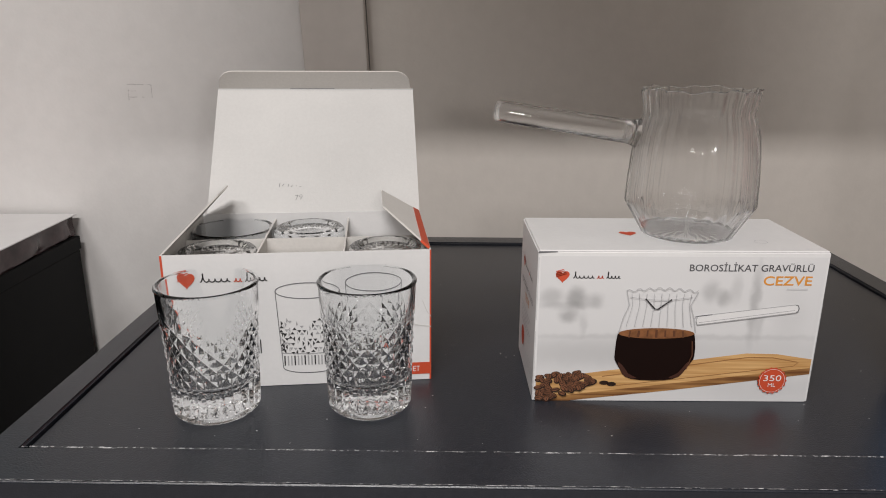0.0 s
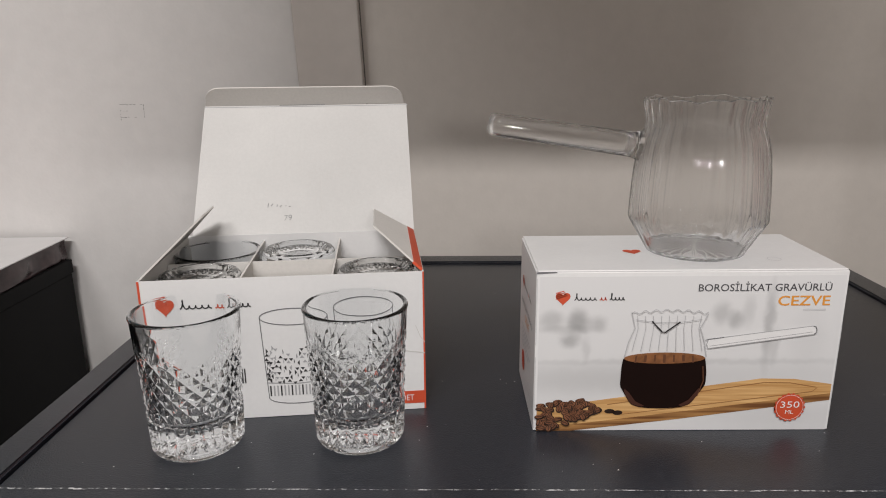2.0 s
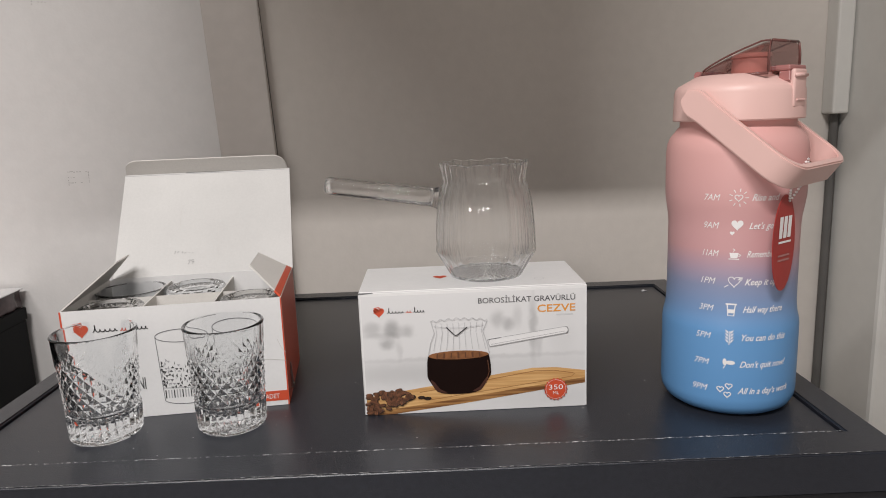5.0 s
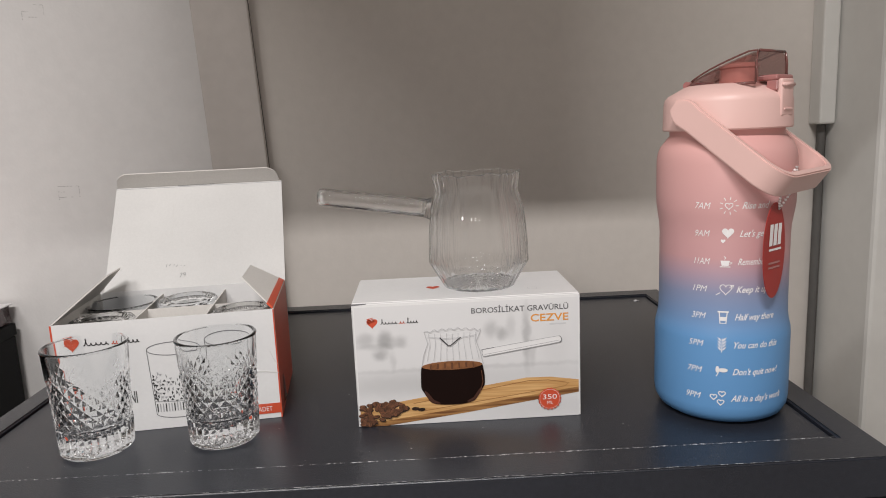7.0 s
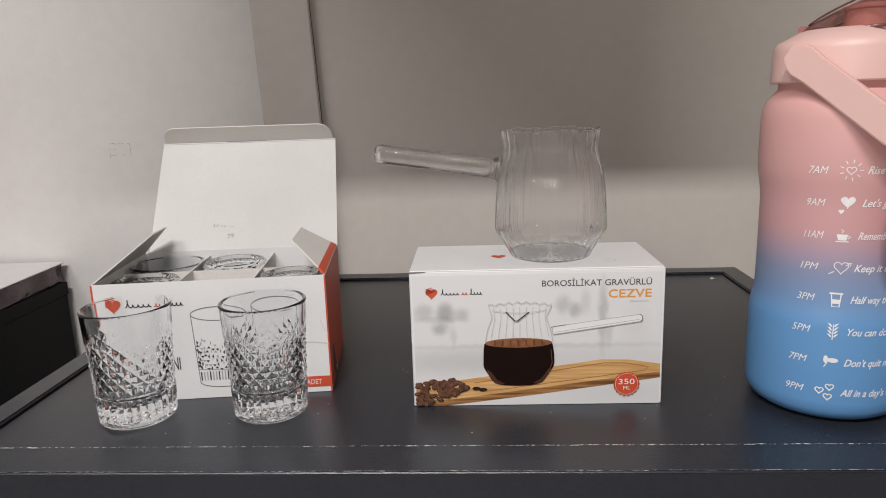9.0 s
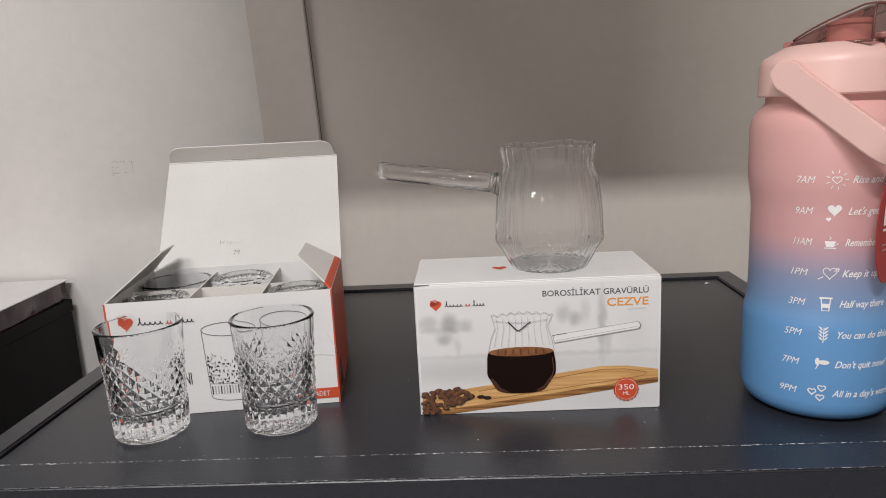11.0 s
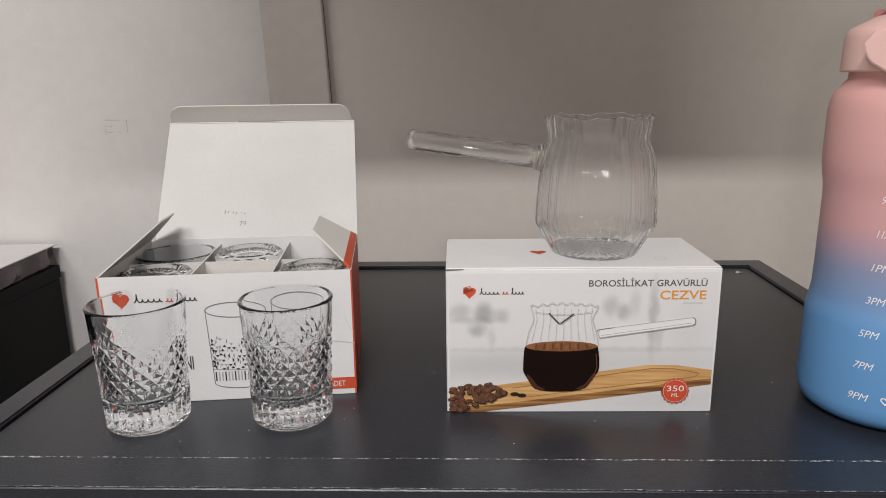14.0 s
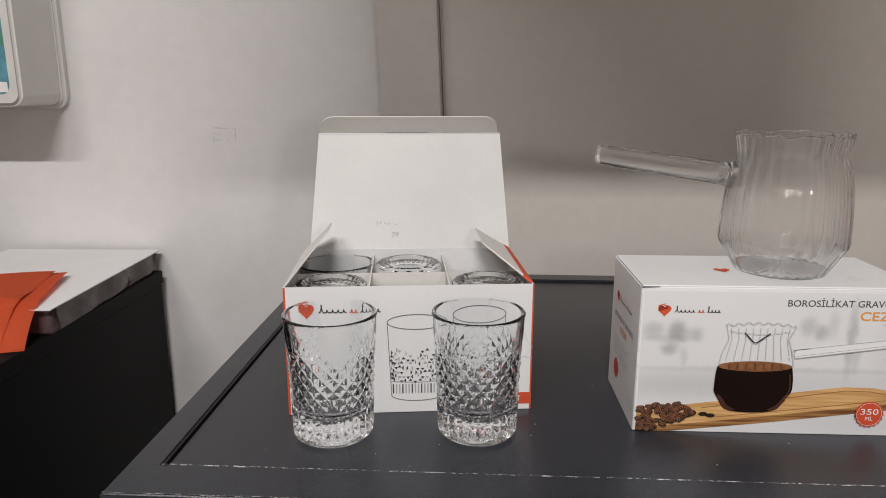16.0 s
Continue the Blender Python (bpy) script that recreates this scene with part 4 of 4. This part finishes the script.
part("side_badge", disc(-0.060, 0.022, 0.0075, y=-0.0004), RED, pack, m=side)
for k in range(3):
    part("side_sign", stroke([(-0.030 + 0.010 * k, 0.012), (-0.030 + 0.010 * k, 0.019), (-0.024 + 0.010 * k, 0.019), (-0.024 + 0.010 * k, 0.012), (-0.030 + 0.010 * k, 0.012)], 0.0006, -0.0003), LIGHT_INK, pack, m=side)
# print on the top, partly under the pot
over = Matrix.Translation((0, 0, CH + 0.0010)) @ Matrix.Rotation(radians(-90), 4, "X")
part("heart_mark", flat(heart_outline(0.067, 0.042, 0.012), 0), RED, pack, m=over)
part("top_ring", stroke([(0.150 + 0.004 * math.cos(a), 0.022 + 0.004 * math.sin(a)) for a in [2 * math.pi * i / 20 for i in range(21)]], 0.0004, 0), LIGHT_INK, pack, m=over)

# ---- glass coffee pot ----
POT_Z = TOP + CH + 0.0013
pot = thing("glass_coffee_pot", "clear ribbed glass coffee pot with straight glass handle on its carton", "coffee pot", 0.1675, 0.474, POT_Z)
RIBS = 28


def pot_wave(a, r, z, k):
    rib = 0.5 + 0.5 * math.cos(RIBS * a)
    top = max(0.0, min(1.0, (z - 0.080) / 0.016))
    foot = max(0.0, min(1.0, (z - 0.002) / 0.01))
    rib *= 0.8 + 0.2 * math.sin(3 * a + 40 * z)
    rr = r * (1 - (0.028 if k < POT_OUT else 0.018) * (1 - rib) * foot)
    rr += top * 0.0007 * math.cos(RIBS * a)
    zz = z + top * 0.0006 * math.cos(RIBS / 2 * a) + top * 0.0007 * math.cos(5 * a + 1)
    if k > POT_OUT and z < 0.0036:
        zz += 0.0004 * math.cos(RIBS * a) * min(1.0, r / 0.02)
    lip = math.exp(-((math.atan2(math.sin(a + 1.75), math.cos(a + 1.75))) / 0.28) ** 2)
    rr += top * lip * 0.003
    return rr, zz


knots = [(0.0, 0.0020), (0.018, 0.0018), (0.0265, 0.0011), (0.0292, 0.0003), (0.0308, 0.0010), (0.0320, 0.0032), (0.0350, 0.0080), (0.0385, 0.0138), (0.0415, 0.0188), (0.0427, 0.0209), (0.0432, 0.0222), (0.0433, 0.0240),
         (0.0430, 0.0300), (0.0427, 0.0380), (0.0422, 0.0460), (0.0415, 0.0540), (0.0406, 0.0620), (0.0397, 0.0680), (0.0386, 0.0725), (0.0372, 0.0765), (0.0359, 0.0800), (0.0352, 0.0820), (0.0350, 0.0830),
         (0.0352, 0.0842), (0.0357, 0.0880), (0.0364, 0.0925), (0.0370, 0.0965)]
POT_OUT = len(knots)
wall = 0.0008
inner_knots = [(0.0371, 0.0970), (0.0368, 0.0973), (0.0364, 0.0970), (0.0361, 0.0965)] + [(r - wall, z) for r, z in knots[-2:3:-1]] + [(0.0312, 0.0036), (0.0298, 0.0022), (0.0270, 0.0021), (0.018, 0.0028), (0.006, 0.0030), (0, 0.0030)]
part("bowl", revolve(knots + inner_knots, RIBS * 10, pot_wave), THIN_GLASS, pot, "ribbed clear glass bowl with wavy rim", smooth=True).visible_shadow = False
def turned(bm):
    bmesh.ops.reverse_faces(bm, faces=bm.faces[:])
    return bm


# handle: a closed glass rod, thicker walls at the joint
A, B = Vector((-0.0392, 0.0, 0.0684)), Vector((-0.1350, 0.002, 0.0828))
way = (B - A).normalized()
hand = []
for s, r in ((0.0, 0.0098), (0.002, 0.0088), (0.006, 0.0079), (0.05, 0.0074), (0.085, 0.0074), (0.0925, 0.0073), (0.0950, 0.0066), (0.0962, 0.0048), (0.0966, 0.0022)):
    hand.append((A + way * s, r))
core = [(A + way * s, r) for s, r in ((0.0945, 0.0018), (0.0940, 0.0042), (0.0922, 0.0056), (0.085, 0.0060), (0.05, 0.0060), (0.012, 0.0061), (0.006, 0.0058), (0.0035, 0.0040), (0.003, 0.0015))]
part("handle", join(tube([p for p, r in hand], [r for p, r in hand], 28), turned(tube([p for p, r in core], [r for p, r in core], 28))), THIN_GLASS, pot, "straight hollow glass handle", smooth=True)

# ---- two-tone bottle ----
bottle = thing("water_bottle", "large frosted bottle fading from pink to blue, with strap handle", "water bottle", 0.3665, 0.4405, TOP + 0.0003)
bottle.scale = (0.975, 0.975, 1.0)
body = [(0.0, 0.003), (0.0282, 0.0025), (0.0376, 0.0), (0.0446, 0.0006), (0.0503, 0.0042), (0.0532, 0.0095), (0.0541, 0.016), (0.0541, 0.068), (0.0537, 0.0725), (0.0522, 0.0785), (0.0513, 0.085), (0.051, 0.1), (0.051, 0.148), (0.0515, 0.156), (0.053, 0.165), (0.0539, 0.172), (0.0541, 0.18), (0.0541, 0.206), (0.0532, 0.2125), (0.0512, 0.2175), (0.0479, 0.2215), (0.046, 0.224), (0.044, 0.226), (0.044, 0.2335)]


def r_body(z):
    for (r0, z0), (r1, z1) in zip(body[5:], body[6:]):
        if z0 <= z <= z1:
            return r0 + (r1 - r0) * (z - z0) / (z1 - z0)
    return 0.054


part("body", revolve(body, 96), BOTTLE, bottle, "frosted plastic body fading from pink to blue", smooth=True)
cap = part("cap", revolve([(0.0435, 0.2300), (0.0490, 0.2302), (0.0497, 0.2312), (0.0490, 0.2510), (0.0482, 0.2545), (0.0460, 0.2572), (0.0330, 0.2640), (0.0300, 0.2648), (0, 0.2650)], 96), PINK, bottle, "pale pink screw cap", smooth=True, angle=35)
AIM = -48.0
yaw = Matrix.Rotation(radians(AIM), 4, "Z")


def ribbon(path, wide, w, th):
    """A strap along path, w wide along the fixed direction wide."""
    bm = bmesh.new()
    rows = []
    pts = [Vector(p) for p in path]
    for i, p in enumerate(pts):
        t = (pts[min(i + 1, len(pts) - 1)] - pts[max(i - 1, 0)]).normalized()
        across = t.cross(wide).normalized()
        ww = w[i] if isinstance(w, (list, tuple)) else w
        rows.append([bm.verts.new(p + a * wide * ww / 2 + b * across * th / 2) for a, b in ((-1, -1), (1, -1), (1, 1), (-1, 1))])
    for lo, hi in zip(rows, rows[1:]):
        for k in range(4):
            bm.faces.new((lo[k], lo[(k + 1) % 4], hi[(k + 1) % 4], hi[k]))
    bm.faces.new(rows[0][::-1])
    bm.faces.new(rows[-1])
    bmesh.ops.recalc_face_normals(bm, faces=bm.faces)
    bmesh.ops.bevel(bm, geom=[e for e in bm.edges if e.calc_face_angle(0) > 0.9], offset=0.0011, segments=2, affect="EDGES")
    return bm


down = radians(37)
hdir, wide = Vector((math.cos(down), 0, -math.sin(down))), Vector((math.sin(down), 0, math.cos(down)))
origin = Vector((-0.009, 0, 0.2435))
trail = []
LEN, HALF, RND = 0.088, 0.0530, 0.018
for s in (-0.011, -0.008, -0.004, 0.0, 0.01, 0.03, 0.05, LEN - RND):
    trail.append((s, -HALF))
for i in range(1, 7):
    a = radians(15 * i)
    trail.append((LEN - RND + RND * math.sin(a), -HALF + RND - RND * math.cos(a)))
trail.append((LEN, 0))
trail = trail + [(s, -q) for s, q in trail[-2::-1]]
n_end = (0.009, 0.015, 0.0195, 0.0215)
widths = [0.0195] * len(trail)
for i, ww in enumerate(n_end):
    widths[i] = widths[-1 - i] = ww
part("strap_handle", ribbon([origin + hdir * s + Vector((0, q, 0)) for s, q in trail], wide, widths, 0.0058), PINK, bottle, "pale pink plastic carrying strap", smooth=True, angle=40, m=yaw)
lid_yaw = Matrix.Rotation(radians(-54.0), 4, "Z")
# flip lid: tinted clear hood over a pink spout, hinge and latch
def hood_mesh():
    """A wedge-shaped hood of arched sections, low at the hinge and tall at the latch."""
    bm = bmesh.new()
    rows = []
    for i in range(19):
        q = i / 18
        s = -0.0245 + 0.0605 * q
        top = 0.2660 + 0.0212 * min(1.0, q * 1.12) ** 0.72
        half = 0.0190 + 0.0050 * math.sin(min(1.0, q * 1.6) * 1.57)
        base = 0.2632
        ring = []
        for k in range(17):
            a = math.pi * k / 16
            cx, sx = math.cos(a), math.sin(a)
            ring.append(bm.verts.new((s, -half * math.copysign(abs(cx) ** 0.45, cx), base + (top - base) * sx ** 0.45)))
        rows.append(ring)
    for lo, hi in zip(rows, rows[1:]):
        for k in range(16):
            bm.faces.new((lo[k], lo[k + 1], hi[k + 1], hi[k]))
    bm.faces.new(rows[-1])
    bm.faces.new(rows[0][::-1])
    bmesh.ops.recalc_face_normals(bm, faces=bm.faces)
    return bm


hood = hood_mesh()
flip = part("flip_lid", hood, LID_CLEAR, cap, "brownish-pink clear flip lid", smooth=True, angle=40, m=lid_yaw)
part("spout", revolve([(0.0150, 0.2645), (0.0140, 0.2760), (0.0152, 0.2768), (0.0152, 0.2790), (0.0130, 0.2800), (0.0110, 0.2790), (0.0105, 0.2700), (0, 0.2695)], 40), PINK, cap, "pink drinking spout", smooth=True, angle=40, m=lid_yaw @ Matrix.Translation((0.010, 0, 0)))
for side in (-1, 1):
    part("hood_edge", tube([(-0.0245, side * 0.0190, 0.2636), (-0.006, side * 0.0240, 0.2636), (0.010, side * 0.0241, 0.2636), (0.0362, side * 0.0241, 0.2636)], 0.0011, 8), SMOKE, flip, smooth=True, m=lid_yaw)
part("hood_edge", tube([(0.0362, -0.019, 0.2868), (0.0362, 0.019, 0.2868)], 0.0010, 8), SMOKE, flip, smooth=True, m=lid_yaw)
for side in (-1, 1):
    ridge = []
    for i in range(1, 18):
        q = i / 17
        ridge.append((-0.0245 + 0.0605 * q, side * (0.0190 + 0.0050 * math.sin(min(1.0, q * 1.6) * 1.57)) * 0.90, 0.2655 + 0.0212 * min(1.0, q * 1.12) ** 0.72))
    part("hood_edge", tube(ridge, 0.0007, 8), SMOKE, flip, smooth=True, m=lid_yaw)
    part("hood_edge", tube([(0.0362, side * 0.0238, 0.2640), (0.0362, side * 0.0236, 0.2780), (0.0362, side * 0.0212, 0.2860)], 0.0009, 8), SMOKE, flip, smooth=True, m=lid_yaw)
part("hinge", tube([(-0.0255, -0.018, 0.2655), (-0.0255, 0.018, 0.2655)], 0.0032, 14), ROSE, cap, "rose hinge barrel", smooth=True, angle=40, m=lid_yaw)
part("latch_housing", box(0.0395, 0.0505, -0.0135, 0.0135, 0.2335, 0.2572, 0.0035, 3), PINK, cap, "pink housing of the latch", smooth=True, angle=40, m=lid_yaw @ Matrix.Translation((-0.0035, 0, 0)))
part("latch", box(0.0478, 0.0530, -0.0092, 0.0092, 0.2385, 0.2660, 0.0016, 3), PINK, cap, "pink push latch", smooth=True, angle=40, m=lid_yaw @ Matrix.Translation((-0.0035, 0, 0)))
part("latch_lip", tube([(0.0530, -0.0088, 0.2615), (0.0536, 0, 0.2617), (0.0530, 0.0088, 0.2615)], 0.0014, 10), PINK, cap, smooth=True, m=lid_yaw @ Matrix.Translation((-0.0035, 0, 0)))
part("latch_button", box(0.0528, 0.0540, -0.0062, 0.0062, 0.2430, 0.2446, 0.0005), PINK, cap, m=lid_yaw @ Matrix.Translation((-0.0035, 0, 0)))
part("latch_top", box(0.0352, 0.0505, -0.0125, 0.0125, 0.2648, 0.2690, 0.0014, 3), ROSE, cap, "clear rose catch over the latch", smooth=True, angle=40, m=lid_yaw @ Matrix.Translation((-0.0035, 0, 0)))
for side in (-1, 1):
    part("latch_cheek", box(0.0420, 0.0505, side * 0.0111 - 0.0011, side * 0.0111 + 0.0011, 0.2575, 0.2648, 0.0008), ROSE, cap, m=lid_yaw @ Matrix.Translation((-0.0035, 0, 0)))
    part("pin_hole", tube([(0.0405, side * 0.0131, 0.2520), (0.0405, side * 0.0137, 0.2520)], 0.0009, 10), ROSE, cap, m=lid_yaw @ Matrix.Translation((-0.0035, 0, 0)))
seam = [(0.0494 - 0.0004 * k, 0.2335 + 0.0042 * k) for k in range(5)]
part("cap_seam", tube([(r * math.cos(radians(-132)), r * math.sin(radians(-132)), z) for r, z in seam], 0.0005, 6), PINK, cap)


def wrap(bm, angle, z):
    """Bends flat lettering round the bottle, its x = 0 at the angle."""
    for v in bm.verts:
        zz = z + v.co.z
        r = r_body(zz) + 0.0003
        a = radians(angle) + v.co.x / 0.0530
        v.co = Vector((r * math.cos(a), r * math.sin(a), zz))
    return bm


def dense(bm):
    bmesh.ops.triangulate(bm, faces=bm.faces[:])
    return bm


def icon(kind):
    if kind == "sun":
        return join(stroke(heart_outline(0, 0, 0.0055) + heart_outline(0, 0, 0.0055)[:1], 0.0006), *[stroke([(0.0045 * math.cos(a), 0.0045 * math.sin(a)), (0.0068 * math.cos(a), 0.0068 * math.sin(a))], 0.0006) for a in [6.283 * i / 9 for i in range(9)]])
    if kind == "heart":
        return join(flat(heart_outline(0.0005, 0.001, 0.009)), flat(heart_outline(-0.003, -0.0055, 0.0035)))
    if kind == "cup":
        return join(flat([(-0.004, 0.001), (-0.003, -0.003), (0.002, -0.003), (0.003, 0.001)]), stroke([(0.003, 0.0), (0.0048, -0.0006), (0.0028, -0.0018)], 0.0006), stroke([(-0.0045, -0.0038), (0.0035, -0.0038)], 0.0007), stroke([(-0.001, 0.002), (0.0, 0.0032), (-0.0014, 0.0042)], 0.0006))
    if kind == "arrow":
        return join(stroke(heart_outline(0.001, 0.0005, 0.009) + heart_outline(0.001, 0.0005, 0.009)[:1], 0.0006), stroke([(-0.0065, -0.0045), (0.007, 0.0035)], 0.0006), stroke([(0.0045, 0.0036), (0.007, 0.0035), (0.0062, 0.0012)], 0.0006))
    if kind == "beaker":
        return join(stroke([(-0.003, 0.0035), (-0.0022, -0.005), (0.0022, -0.005), (0.003, 0.0035)], 0.0008), stroke([(-0.0042, 0.0040), (0.0042, 0.0040)], 0.0012), flat([(-0.0024, 0.0), (-0.002, -0.003), (0.002, -0.003), (0.0024, 0.0)]))
    if kind == "sprig":
        return join(stroke([(0, -0.006), (0.0003, 0.005)], 0.0006), *[flat([(0.0003 * sx, -0.0042 + 0.0024 * k), (sx * 0.0016, -0.0038 + 0.0024 * k), (sx * 0.0034, -0.0014 + 0.0024 * k), (sx * 0.0014, -0.0022 + 0.0024 * k)]) for k in range(4) for sx in (-1, 1)])
    if kind == "leaf":
        return join(disc(0.0018, 0.0012, 0.0036, 0.0017, 12), disc(-0.0022, 0.0016, 0.0014, 0.0028, 12), stroke([(-0.003, -0.004), (-0.001, 0.0)], 0.0006))
    return join(*[stroke(heart_outline(x, z, 0.0050) + heart_outline(x, z, 0.0050)[:1], 0.0008) for x, z in ((-0.004, 0.0005), (0.002, 0.0035), (0.0012, -0.0035))])


ROWS = (("7AM", "sun", "Rise and", 0.021), ("9AM", "heart", "Let's get", 0.022), ("11AM", "cup", "Remember", 0.0235), ("1PM", "arrow", "Keep it up", 0.0265),
        ("3PM", "beaker", "Half way there", 0.034), ("5PM", "sprig", "You can do this", 0.036), ("7PM", "leaf", "Don't quit now!", 0.038), ("9PM", "hearts", "All in a day's work", 0.044))
for k, (hour, sign, words, w) in enumerate(ROWS):
    z = 0.1747 - 0.0215 * k
    part("hour_letters", wrap(dense(fitted(hour, 0.0049, 0.0118 + (0.001 if len(hour) > 3 else 0), shear=0.3)), -137 - 0.6 * k, z - 0.0023), WHITE_INK, bottle)
    part("icon", wrap(dense(icon(sign)), -110.5 - 0.5 * k, z), WHITE_INK, bottle)
    part("motto_letters", wrap(dense(fitted(words, 0.0050, w, shear=0.38, bold=0.00010)), -100.5 - 0.6 * k, z - 0.0023), WHITE_INK, bottle)

# swing tag on a bead string
tag = thing("swing_tag", "red oval card tag on a bead string at the bottle", "tag", 0.3665 + 0.0575 * math.cos(radians(-77)), 0.4405 + 0.0575 * math.sin(radians(-77)), TOP + 0.1410, 34)
card = part("tag_card", prism([(0.0150 * math.cos(a), 0.036 * math.sin(a)) for a in [2 * math.pi * i / 40 for i in range(40)]], -0.0006, 0.0), TAG_RED, tag, "red oval card")
part("tag_logo", join(*[flat([(x, 0.004), (x + 0.0045, 0.004), (x + 0.0055, 0.020), (x + 0.001, 0.020)], -0.0009) for x in (-0.008, -0.0022, 0.0036)], stroke([(-0.008, 0.001), (0.009, 0.001)], 0.0016, -0.0009)), WHITE_INK, tag)
part("tag_print", join(*[stroke([(-0.008, z), (0.008, z)], 0.0016, -0.0009) for z in (-0.009, -0.0125)]), ROSE, tag)
beads = []
for k in range(16):
    s = k / 15
    for dx in (-1, 1):
        bm = bmesh.new()
        bmesh.ops.create_icosphere(bm, subdivisions=1, radius=0.0012)
        bm.transform(Matrix.Translation((0.004 + dx * 0.007 * math.sin(math.pi * s) + 0.007 * s, -0.001 - 0.008 * s, 0.031 + 0.030 * s)))
        beads.append(bm)
part("bead_string", join(*beads), BEAD, tag, "clear bead string", smooth=True)
